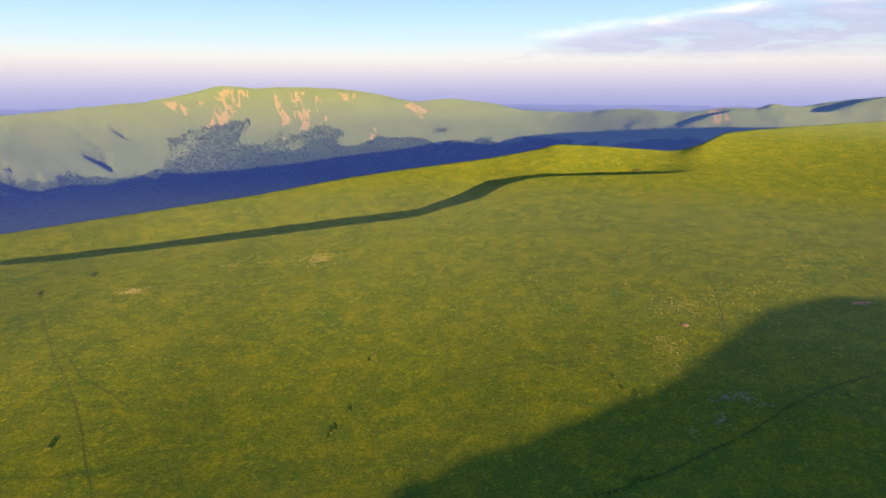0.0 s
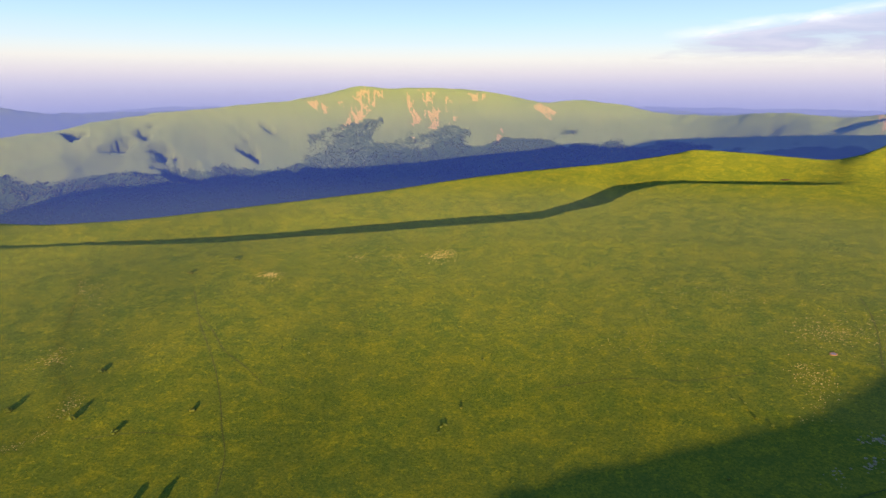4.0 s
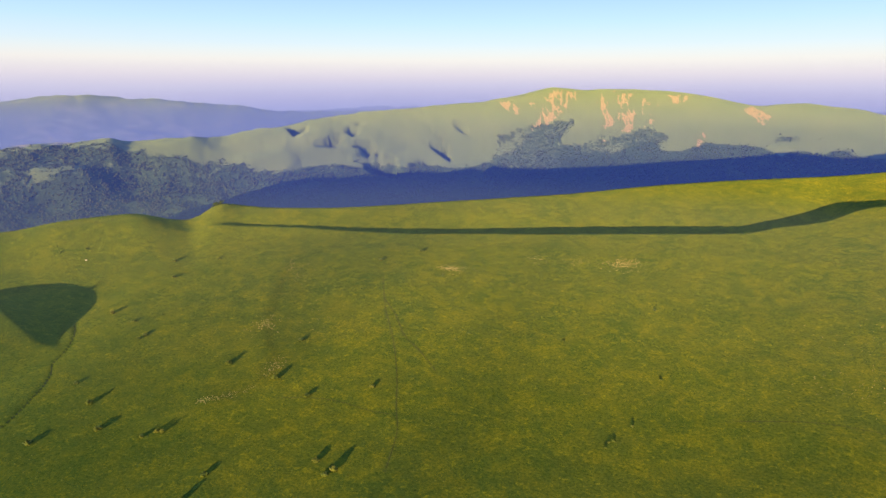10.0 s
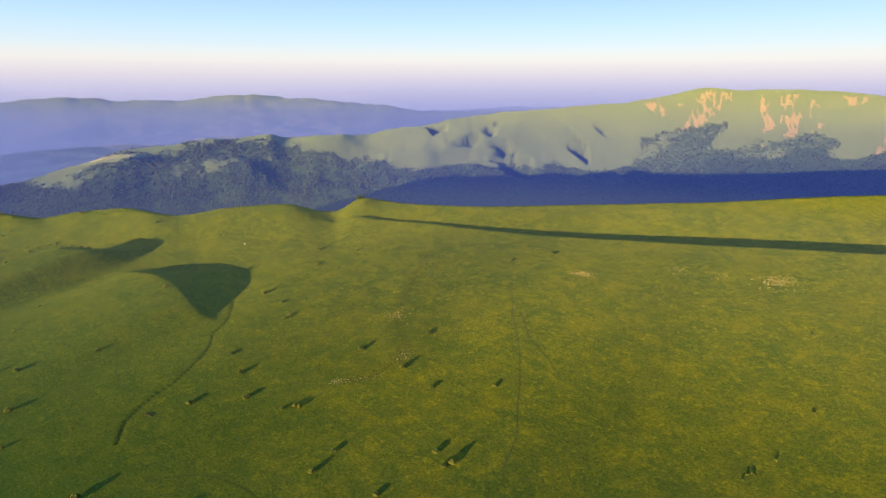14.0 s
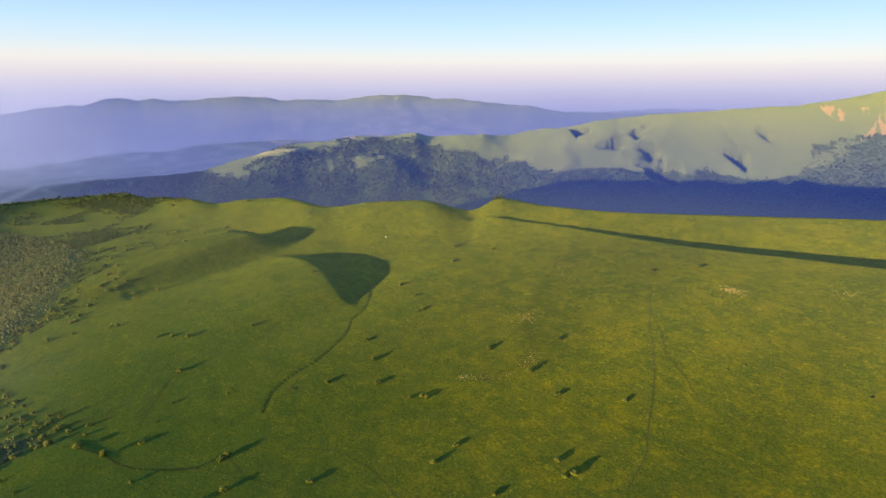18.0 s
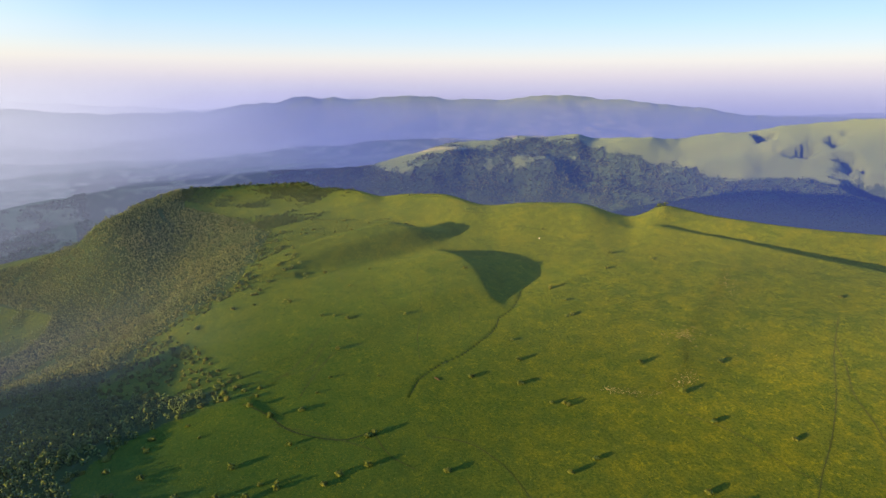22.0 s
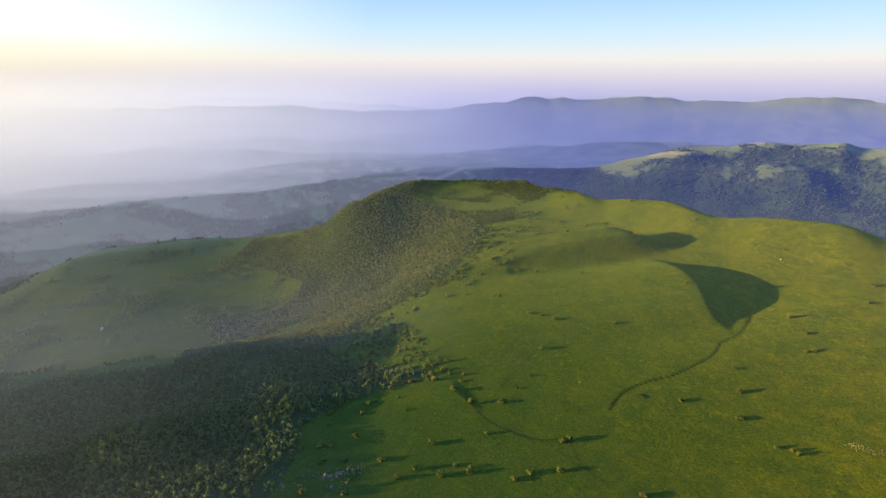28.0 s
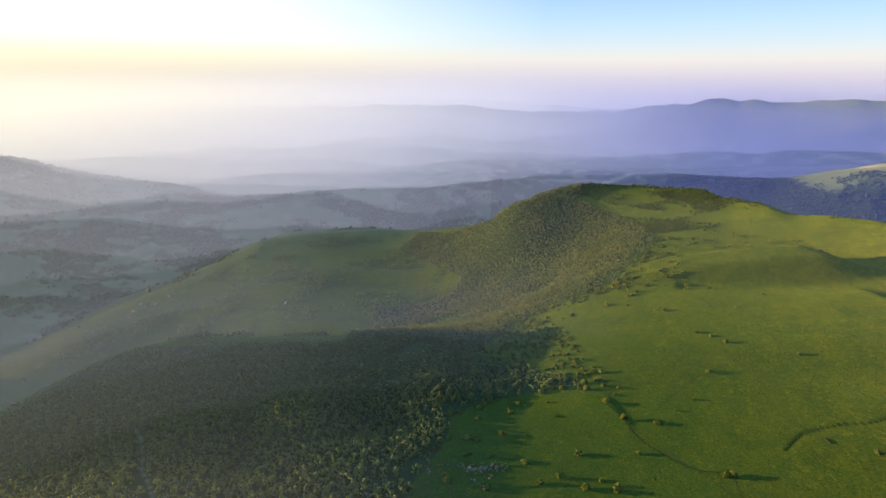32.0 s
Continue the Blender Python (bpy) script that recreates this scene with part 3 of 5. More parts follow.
def dome(lip, sunny, back, drop=0.45, raised=0.5, tail=2.2, gain=1.0):
    """A swell of the pasture whose brow, towards the sun, lies on the lip and whose evening shade ends on the sunny line; both are sights."""
    global ZG
    ahead, cross = np.array((SHADE_X, SHADE_Y)), np.array((SHADE_Y, -SHADE_X))

    def laid(line):
        at = np.array([survey(*k) for k in line])
        order = np.argsort(at @ cross)
        return (at @ cross)[order], (at @ ahead)[order]

    (lv, lu), (sv, su) = laid(lip), laid(sunny)
    v0, v1 = max(lv[0], sv[0]), min(lv[-1], sv[-1])
    vs = np.linspace(v0, v1, 60)
    us = np.convolve(np.pad(np.interp(vs, lv, lu), 5, mode="edge"), np.ones(11) / 11, mode="valid")
    ue = np.maximum(np.interp(vs, sv, su), us + 6)
    hs, he = (height(a * ahead[0] + vs * cross[0], a * ahead[1] + vs * cross[1]) for a in (us, ue))
    need = gain * np.clip(he - hs + 0.0875 * (ue - us), 0, None) * smooth(0, 0.25, (vs - v0) / (v1 - v0)) * smooth(0, 0.30, (v1 - vs) / (v1 - v0))
    gv, gu = GX * cross[0] + GY * cross[1], GX * ahead[0] + GY * ahead[1]
    box = (gv > v0) & (gv < v1) & (gu > us.min() - 4 * back) & (gu < ue.max() + 600)
    start, end, rise = (np.interp(gv[box], vs, k) for k in (us, ue, need))
    step = gu[box] - start
    along = step / (end - start)
    ZG[box] += raised * rise * np.where(step < 0, np.exp(-(step / back) ** 2), 1 - smooth(0, 1, along / drop))
    inner = 1 - smooth(0.74, 0.90, np.hypot(GX[box], GY[box]) / np.interp(GP[box], VIEW, fall(EDGE, VIEW)[0]))
    ZG[box] -= inner * (1 - raised) * rise * smooth(0.1, 0.9, along) * (1 - smooth(1.0, 1.0 + tail, along))


# swells of the pasture: at the creek's head, along the bushy bank, by the arm of the wood
dome([(73.6, 15.2), (72.67, 15.7), (70.38, 16.86), (68.62, 18.39), (67.41, 19.92), (65.66, 21.12), (64.4, 21.5)],
     [(70.5, 14.75), (66.05, 15.30), (63.36, 15.47), (61.7, 16.28), (61.72, 17.33), (62.8, 19.01), (63.5, 20.4), (64.28, 21.45)], 190, raised=0.8, tail=1.6)
dome([(79.3, 11.9), (78.35, 12.6), (78.34, 13.8), (77.76, 14.7), (75.5, 15.1), (73.24, 15.34)],
     [(70.5, 11.75), (66.78, 12.38), (65.16, 12.72), (65.65, 13.28), (68.32, 13.79), (71.03, 14.83), (72.9, 15.3)], 190, drop=0.75, raised=0.6, tail=1.2, gain=1.1)
dome([(93.1, 26.90), (90.7, 29.37), (87.7, 31.19)], [(90.6, 27.68), (88.7, 29.32), (87.0, 31.22)], 45, gain=0.7)
hollow(*survey(86.2, 17.6), 13, 24, 0.11)
# the wooded knoll beside the pasture
kx, ky = survey(111, 27.5)
ZG += 7 * np.exp(-((GX - kx) ** 2 + (GY - ky) ** 2) / 62 ** 2)
for bearing, dip, rise, wide_by in ((125, 30.5, 9, 45), (116.5, 31.5, -8, 26), (134, 31, 7, 40), (106, 22, 9, 60), (101, 15, 14, 75), (104, 17.5, -12, 40), (99, 19, -9, 34)):
    kx, ky = survey(bearing, dip)
    ZG += rise * np.exp(-((GX - kx) ** 2 + (GY - ky) ** 2) / wide_by ** 2)
# the rim of the plateau keeps its line
rim_r, rim_z = fall(EDGE, VIEW)
rim_now = np.array([np.interp(rim_r[i], RADII, ZG[i]) for i in range(len(VIEW))])
ZG[: len(VIEW)] += (smooth(58, 64, VIEW) * soft(rim_z - rim_now, 0.5))[:, None] * np.exp(-((RADII - rim_r[:, None]) / 85) ** 2)
# broad hollows of the far hills
for bearing, dip, width, length in ((-24, 2.6, 120, 220), (-33, 1.9, 160, 250)):
    hollow(*survey(bearing, dip), width, length, 0.2)


def spur(line, rise, wide_by):
    """A rounded spur along a line of sights, as high as that over the slope."""
    global ZG
    p = np.array([survey(*k) for k in line])
    d = np.full(GX.shape, 1e9)
    for (ax, ay), (bx, by) in zip(p, p[1:]):
        t = np.clip(((GX - ax) * (bx - ax) + (GY - ay) * (by - ay)) / ((bx - ax) ** 2 + (by - ay) ** 2), 0, 1)
        d = np.minimum(d, np.hypot(GX - ax - t * (bx - ax), GY - ay - t * (by - ay)))
    ZG = ZG + rise * np.exp(-(d / wide_by) ** 2)


# knobbly wooded hills across the valley
ZG += (value_noise(GX, GY, 210, 47, 3) * 11 + value_noise(GX, GY, 80, 48, 3) * 6) * smooth(45, 52, GP) * smooth(86, 78, GP) * smooth(1180, 1450, reach) * smooth(2450, 2100, reach)
# wooded spurs across the valley
for line, rise, wide_by in (
        ([(76.6, 9.61), (73.4, 8.45), (70.2, 7.49), (66.6, 7.67), (63.4, 7.91), (61.0, 8.26)], 32, 70),
        ([(72.6, 7.24), (70.2, 6.16), (67.4, 5.57), (64.3, 5.24), (61.2, 5.40)], 9, 80),
        ([(63.4, 7.29), (59.5, 6.64), (55.8, 5.59), (52.1, 5.12)], 10, 70),
        ([(50.4, 8.23), (48.3, 7.20), (44.9, 6.45)], 14, 50)):
    spur(line, rise, wide_by)
# the ravine between the two lobes of the near wood
spur([(128.9, 26.0), (128.7, 28.0), (129.5, 30.9), (130.4, 33.6)], -9, 15)


def run_of(line, step=4.0):
    """Points every few metres along a line of sights (bearing, dip) laid on the ground."""
    p = [np.array(survey(b, d)) for b, d in line]
    out = []
    for a, b in zip(p, p[1:]):
        k = max(1, int(np.hypot(*(b - a)) / step))
        out += [a + (b - a) * i / k for i in range(k)]
    out = np.array(out + [p[-1]])
    s = np.arange(len(out)) * step
    out[:, 0] += 2.2 * value_noise(s, s * 0, 40, 5, 3)
    out[:, 1] += 2.2 * value_noise(s, s * 0, 40, 8, 3)
    return out


def nearness(points, width, x=None):
    """1 on the line, falling to 0 at that many metres from it, on the sheet."""
    near_it = np.zeros_like(GX)
    box = (GX > points[:, 0].min() - 40) & (GX < points[:, 0].max() + 40) & (GY > points[:, 1].min() - 40) & (GY < points[:, 1].max() + 40)
    gx, gy = GX[box], GY[box]
    d = np.full(gx.shape, 1e9)
    for px, py in points:
        d = np.minimum(d, (gx - px) ** 2 + (gy - py) ** 2)
    near_it[box] = 1 - smooth(0.15, 1.0, np.sqrt(d) / width)
    return near_it


CREEK = run_of([(63.5, 19.2), (63.7, 20.1), (64.3, 21.0), (65.7, 22.0), (65.8, 22.7), (66.9, 23.7), (68.2, 24.6), (69.4, 25.4), (71.3, 26.2), (72.8, 27.0), (74.0, 27.8), (74.6, 28.7), (75.0, 29.3)], 2.0)
RILL = run_of([(92.4, 28.5), (89.3, 30.1), (88.2, 31.4), (85.1, 32.4), (81.2, 33.0), (79.3, 32.2)])
BROOK = run_of([(-39.5, 21.8), (-36.3, 23.6), (-33.3, 26.0), (-30.1, 29.3), (-27.0, 31.5), (-23.6, 33.8), (-19.4, 36.0), (-16.0, 37.2)])
TRACKS = [run_of(k) for k in (
    [(35.9, 18.0), (35.7, 21.2), (35.1, 24.2), (34.7, 27.3), (34.9, 30.3), (34.8, 32.7), (36.3, 35.8)],
    [(35.9, 20.0), (34.7, 21.6), (33.9, 23.6), (32.1, 25.4), (30.6, 27.2)],
    [(35.2, 31.0), (37.9, 30.5), (40.3, 29.5), (43.0, 28.9), (47, 28.4)],
    [(-37.6, 10.9), (-36.1, 10.5), (-34.4, 9.5), (-33.1, 8.5), (-31.5, 7.5)],
    [(-27.5, 21.7), (-27.0, 20.6), (-26.5, 19.0), (-25.6, 17.4), (-24.5, 16.2)],
    [(-18.7, 23.9), (-12.7, 25.8), (-6.3, 26.5), (-2.7, 27.4), (1.5, 28.4)],
    [(92.3, 27.2), (85.2, 26.3), (82.8, 23.1)], [(91.8, 28.2), (87.0, 26.2), (84.0, 23.1)], [(86.7, 28.9), (85.2, 27.3), (82.8, 24.9)],
    [(89.4, 30.9), (85.2, 32.0), (80.7, 33.4), (78.5, 34.1)], [(79, 32.5), (77.5, 34.5), (74, 36)], [(73, 33), (68, 33.5), (64, 35.5), (61, 38)])]
TRODS = [run_of(k) for k in (
    [(86.2, 21.9), (88.9, 23.4), (91.1, 24.7), (93.2, 26.3)],
    [(83.3, 21.8), (85.9, 23.8), (88.7, 26.0)],
    [(80.0, 23.1), (82.9, 25.2), (86.3, 27.4)],
    [(73.9, 19.2), (73.6, 21.6), (74.1, 23.7), (73.9, 26.1)],
    [(68.9, 19.4), (69.8, 21.3), (69.5, 23.2)],
    [(79.0, 17.8), (78.2, 19.6), (77.6, 20.7), (76.5, 21.3)],
    [(72.4, 17.9), (72.2, 19.6), (72.6, 21.2)],
    [(81.5, 15.3), (82.1, 16.8), (81.5, 18.2)])]
ROAD = run_of([(139.3, 29.0), (138.8, 29.9), (138.8, 31.1), (139.1, 32.2), (138.7, 33.2), (138.4, 34.6), (138, 37)])
creek, rill = nearness(CREEK, 2.0), np.maximum(nearness(RILL, 2.2), nearness(BROOK, 2.4))
ruts = np.max([nearness(k, 2.6) for k in TRACKS], axis=0) * 0.4
road = 0.45 * nearness(ROAD, 2.6)
RIB = run_of([(44.9, 15.6), (44.8, 16.6), (46.5, 19.5), (47.6, 22), (47.0, 25.8), (49.4, 27.2), (53, 27.6)])
ZG = ZG + 0.9 * nearness(RIB, 38) - 0.7 * creek - 0.1 * ruts

verts = np.stack([GX, GY, ZG], -1).reshape(-1, 3)
P, R = len(PHI), len(RADII)
ii, jj = np.meshgrid(np.arange(P), np.arange(R - 1), indexing="ij")
a = ii * R + jj
c = ((ii + 1) % P) * R + jj
faces = np.stack([a, a + 1, c + 1, c], -1).reshape(-1, 4)
me = bpy.data.meshes.new("ground")
me.vertices.add(len(verts))
me.vertices.foreach_set("co", verts.ravel())
me.loops.add(faces.size)
me.loops.foreach_set("vertex_index", faces.ravel().astype(np.int32))
me.polygons.add(len(faces))
me.polygons.foreach_set("loop_start", np.arange(0, faces.size, 4, dtype=np.int32))
me.polygons.foreach_set("use_smooth", np.ones(len(faces), bool))
me.update(calc_edges=True)


def sheet_mask(name, values):
    me.attributes.new(name, "FLOAT", "POINT").data.foreach_set("value", np.clip(values, 0, 1).ravel().astype(np.float32))


DIP = np.degrees(np.arctan2(EYE[2] - ZG, reach))
patch = value_noise(GX, GY, 130, 21, 4)
small = value_noise(GX, GY, 38, 27, 4)


def inside(poly, x, y):
    hit = np.zeros(np.shape(x), bool)
    for (ax, ay), (bx, by) in zip(poly, poly[1:] + poly[:1]):
        hit ^= ((ay > y) != (by > y)) & (x < (bx - ax) * (y - ay) / (by - ay + 1e-9) + ax)
    return hit


# the wood on the sunny flank: its border on the pasture, then round by the near hill and the low meadow
WOOD_TOP = [(97, 9.4), (95.4, 10.6), (92.5, 11.6), (90.6, 12.2), (88.2, 13.4), (89.3, 15.1), (91.1, 17.3), (93.1, 18.8), (96.3, 20.2), (99.6, 21.75), (101.5, 23.3), (104.2, 24.4),
            (104.5, 25.6), (101, 26.5), (97.5, 26.8), (94.3, 27.0), (94.2, 27.7), (98, 28.5), (102.7, 29.6), (105.7, 30.5), (107.6, 31.5), (108.2, 33.5), (109.4, 35.0), (111.6, 36.8), (112.6, 38.3), (114, 42)]
WOOD_LOW = [(140, 43), (157, 42), (157, 28), (148, 25.2), (139, 22.8), (126, 24.0), (119, 24.4), (115.5, 22.4), (116, 21.1), (110, 20.8), (107.9, 19.9), (106.7, 18.2),
            (109.5, 17.1), (113, 15.5), (111, 14.1), (106, 13.4), (103, 12.0), (100, 10.6)]
WOOD = [survey(b, d) for b, d in WOOD_TOP + WOOD_LOW]
in_wood = inside(WOOD, GX, GY)
SLIPS = [
    [(20.9, 2.86), (20.7, 1.31), (20.1, 0.54), (17.7, 0.53), (17.6, 1.30), (18.8, 2.34), (19.3, 3.11), (20.1, 3.64), (21.5, 4.05)],
    [(15.9, 1.30), (15.1, 1.04), (14.9, 2.06), (14.2, 2.84), (14.0, 3.35), (14.9, 3.88), (15.3, 3.73), (15.2, 2.58)],
    [(14.0, 2.83), (13.6, 2.31), (12.2, 2.31), (12.3, 3.34), (12.6, 4.23), (13.4, 4.24), (13.3, 3.35)],
    [(9.8, 0.76), (7.8, 0.90), (8.5, 1.76), (9.3, 1.62)],
    [(4.0, 1.82), (2.9, 1.71), (1.4, 2.44), (1.0, 2.58), (1.6, 2.74), (1.9, 3.35), (2.8, 2.71)],
    [(6.9, 3.95), (6.4, 3.94), (6.3, 4.56), (6.5, 5.70), (7.0, 5.09)],
    [(24.9, 1.57), (23.8, 1.47), (22.7, 2.08), (22.8, 2.70), (23.7, 2.49)],
    [(14.0, 0.78), (12.7, 0.67), (13.1, 1.54), (14.0, 1.80)],
]
SLIPS_B = [
    [(-23.4, 2.0), (-24.8, 2.0), (-25.4, 3.2), (-24.0, 3.6)],
    [(22.2, 1.57), (21.4, 1.46), (21.6, 1.93)],
    [(11.9, 1.02), (10.9, 1.27), (11.0, 1.78), (11.8, 1.69)],
    [(11.6, 3.70), (10.8, 2.81), (10.3, 2.55), (10.8, 3.33)],
    [(15.2, 4.83), (14.6, 4.82), (14.7, 5.19)],
]
SHRUBS = [(25.6, 8.36), (25.0, 5.98), (24.7, 4.41), (23.3, 3.89), (21.6, 3.64), (20.1, 3.38), (17.4, 2.85), (18.5, 4.42), (19.0, 5.21), (16.9, 5.31), (15.3, 3.88), (14.2, 4.24), (12.6, 4.02), (11.3, 3.44), (9.4, 4.35), (11.2, 5.79), (12.2, 8.09)]
EARTH = np.zeros_like(GX)
SCREE = np.zeros_like(GX)
# bare slips and screes under the summit, streaked down the fall of the slope
streak = value_noise(GP * 100 + 8 * small, DIP * 9, 14, 83, 3) + 0.5 * value_noise(GP * 60, DIP * 25, 7, 84, 2)
for slip in SLIPS + SLIPS_B:
    SCREE = np.maximum(SCREE, inside(slip, GP + 0.12 * small, DIP + 0.12 * streak) * smooth(-0.6, 0.05, streak))
SCREE = np.maximum(SCREE, 0.8 * smooth(0.25, 0.5, streak) * smooth(8, 11, GP) * (1 - smooth(21, 24, GP)) * (1 - smooth(2.2, 3.4, DIP)))
SCREE *= smooth(1900, 2100, reach) * (reach < 3200)
EARTH = np.maximum(EARTH, 0.12 * ruts * smooth(-0.5, 0.4, small))
EARTH = np.maximum(EARTH, road)
WOODS_AND_SHADE = in_wood * 0.8
WOODS_AND_SHADE = np.maximum(WOODS_AND_SHADE, 0.60 * inside(SHRUBS, GP + 0.5 * small, DIP + 0.25 * patch) * smooth(-0.75, -0.1, patch + 0.5 * small + 0.3) * smooth(1500, 1800, reach))
# ravine shade painted in with the wood colour, which also draws scrub tufts
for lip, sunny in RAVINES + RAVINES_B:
    WOODS_AND_SHADE = np.maximum(WOODS_AND_SHADE, 0.5 * inside(lip + sunny[::-1], GP + 0.1 * small, DIP + 0.06 * small))
edge_r = np.interp(GP, VIEW, fall(EDGE, VIEW)[0])
ridge_r = np.interp(GP, VIEW, fall(RIDGE, VIEW)[0])
gorge = smooth(1.02, 1.08, reach / edge_r) * smooth(-0.3, 0.8, DIP - 7.2 + 1.0 * patch) * (GP < 104)
gorge *= 1 - 0.8 * inside([(54.9, 8.52), (51.1, 8.25), (50.0, 7.29), (53.3, 7.14)], GP + 0.4 * small, DIP + 0.3 * patch)
flank = smooth(46, 52, GP) * smooth(84, 76, GP) * smooth(1.03, 1.1, reach / edge_r) * smooth(-0.3, 0.3, DIP - column(RIDGE, 1, GP) - 0.45 - 2.0 * smooth(60, 48, GP) + 0.6 * patch + 0.5 * small) * smooth(-0.75, -0.4, 0.8 * patch + 0.7 * small)
shade_woods = smooth(1.02, 1.08, reach / edge_r) * smooth(30, 12, GP) * smooth(-0.4, 0.8, DIP - 4.8 + 1.6 * patch) * (reach < ridge_r)
WOODS_AND_SHADE = np.maximum(WOODS_AND_SHADE, np.maximum(0.95 * np.maximum(gorge, shade_woods), 0.66 * flank))
low = (GP > 104) * (reach > 700)
WOODS_AND_SHADE = np.maximum(WOODS_AND_SHADE, low * smooth(1.0, 1.1, reach / edge_r) * smooth(-0.25, 0.1, patch) * (reach < ridge_r) * 0.9)
WOODS_AND_SHADE *= smooth(3600, 3000, reach)
FIELD = smooth(-0.05, 0.35, value_noise(GP * 20, DIP * 70, 20, 91, 4)) * smooth(1.02, 1.12, reach / ridge_r) * smooth(4330, 3900, reach)
FIELD = np.maximum(FIELD, 0.4 * (GP > 84) * smooth(0.05, 0.35, value_noise(GP * 14, DIP * 40, 20, 93, 4)) * smooth(1.12, 1.3, reach / edge_r) * (reach < ridge_r))
# the stubble fields of the far plain
FIELD = np.maximum(FIELD, np.exp(-((DIP - np.interp(GP, [71.5, 78.8, 85.7, 90.7, 93.2], [5.76, 6.63, 7.22, 7.70, 8.74])) / 0.16) ** 2) * smooth(68, 72, GP) * (1 - smooth(96, 102, GP)) * (reach > 2300) * (reach < 4250))
WOODS_AND_SHADE *= 1 - FIELD * (reach > 2300)
# this mask holds the woods and the shade painted into the ravines
sheet_mask("woods", WOODS_AND_SHADE)
sheet_mask("earth", EARTH)
sheet_mask("scree", SCREE)
sheet_mask("field", FIELD)
# distance at which the hazier grass colour takes over
sheet_mask("upland", smooth(1250, 1700, reach))
# light painted in: greener westward, yellower again on the brighter far headland
sheet_mask("side_lit", np.clip((0.9 * smooth(40, 95, GP) + 0.25 * patch) * (1 - 0.6 * smooth(520, 850, reach)), 0, 1))
sheet_mask("damp", np.maximum(np.maximum(0.9 * creek, 0.8 * rill), 0.9 * ruts))
me.materials.append(GROUND)
ground = tagged(new("ground", me), "green upland pasture falling to wooded valleys and far ranges", "ground", kind="structure")


# trodden paths and watercourses: narrow ribbons that follow the ground
def ribbon(name, points, wide, mat, label, category, uneven=0.35, lift=0.10, seed=0):
    p = np.asarray(points)
    p = np.column_stack([np.convolve(np.pad(p[:, k], 3, mode="edge"), np.ones(7) / 7, mode="valid") for k in (0, 1)])
    d = np.gradient(p, axis=0)
    d /= np.maximum(np.hypot(d[:, 0], d[:, 1]), 1e-6)[:, None]
    s = np.arange(len(p)) * 2.0
    w = 0.5 * wide * (1 + uneven * value_noise(s, s * 0 + seed * 31.0, 14, 3 + seed, 3))[:, None]
    side = np.column_stack([-d[:, 1], d[:, 0]])
    rows = [p + side * w * k for k in (-1.0, 0.0, 1.0)]
    z = [height(r[:, 0], r[:, 1]) + lift * (1 if k == 1 else 0.4) for k, r in enumerate(rows)]
    v = np.concatenate([np.column_stack([r, h]) for r, h in zip(rows, z)])
    n, i = len(p), np.arange(len(p) - 1)
    f = np.concatenate([np.stack([i + a * n, i + 1 + a * n, i + 1 + (a + 1) * n], -1) for a in (0, 1)] + [np.stack([i + a * n, i + 1 + (a + 1) * n, i + (a + 1) * n], -1) for a in (0, 1)])
    data = bpy.data.meshes.new(name)
    data.from_pydata(v.tolist(), [], f.tolist())
    data.materials.append(mat)
    return tagged(new(name, data), label, category, kind="structure")


TRODDEN = plain_stuff("trodden_turf", (0.026, 0.038, 0.007), (0.056, 0.060, 0.012), 0.5, 0.95)
WET = plain_stuff("wet_turf", (0.010, 0.022, 0.005), (0.026, 0.040, 0.008), 0.4, 0.8)
for k, line in enumerate(TRACKS):
    ribbon("path_%d" % (k + 1), line, 0.6, TRODDEN, "narrow trodden path through the pasture grass", "path", seed=k)
for k, line in enumerate(TRODS):
    ribbon("path_%d" % (k + 21), line, 0.42, TRODDEN, "faint cattle trod across the swell of the pasture", "path", 0.6, seed=k + 20)
ribbon("water_creek", CREEK, 1.3, WET, "narrow dark creek winding through the pasture", "creek", 0.6)
ribbon("water_rill", RILL, 1.3, WET, "thin wet rill in the grass", "rill", 0.6, seed=2)
ribbon("water_brook", BROOK, 0.9, WET, "thin brook in the shaded grass", "brook", 0.6, seed=3)

# ---- evening haze in the valleys, and clouds ----
def curtain(name, r, low, high, mat, label, dense, start=-46.0, stop=158.1):
    phi = np.arange(start, stop, 1.0)
    d = np.interp(phi, VIEW, r)
    x, y = -np.sin(np.radians(phi)) * d, np.cos(np.radians(phi)) * d
    v = np.concatenate([np.column_stack([x, y, x * 0 + low]), np.column_stack([x, y, x * 0 + high])])
    n, i = len(phi), np.arange(len(phi) - 1)
    data = bpy.data.meshes.new(name)
    data.from_pydata(v.tolist(), [], np.stack([i, i + 1, i + n + 1, i + n], -1).tolist())
    data.polygons.foreach_set("use_smooth", np.ones(n - 1, bool))
    data.attributes.new("thickness", "FLOAT", "POINT").data.foreach_set("value", np.tile(dense(phi), 2).astype(np.float32))
    data.materials.append(mat)
    return tagged(new(name, data), label, "haze", kind="structure")


def thinning(phi):
    return 1 - smooth(149, 158, phi)


# all but the near sheet give off their haze colour as painted airlight
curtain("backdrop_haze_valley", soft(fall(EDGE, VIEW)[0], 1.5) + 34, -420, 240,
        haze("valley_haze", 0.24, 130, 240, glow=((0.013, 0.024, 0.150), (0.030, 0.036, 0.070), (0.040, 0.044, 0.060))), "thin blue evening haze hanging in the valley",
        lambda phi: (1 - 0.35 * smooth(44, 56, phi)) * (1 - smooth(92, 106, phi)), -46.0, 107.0)
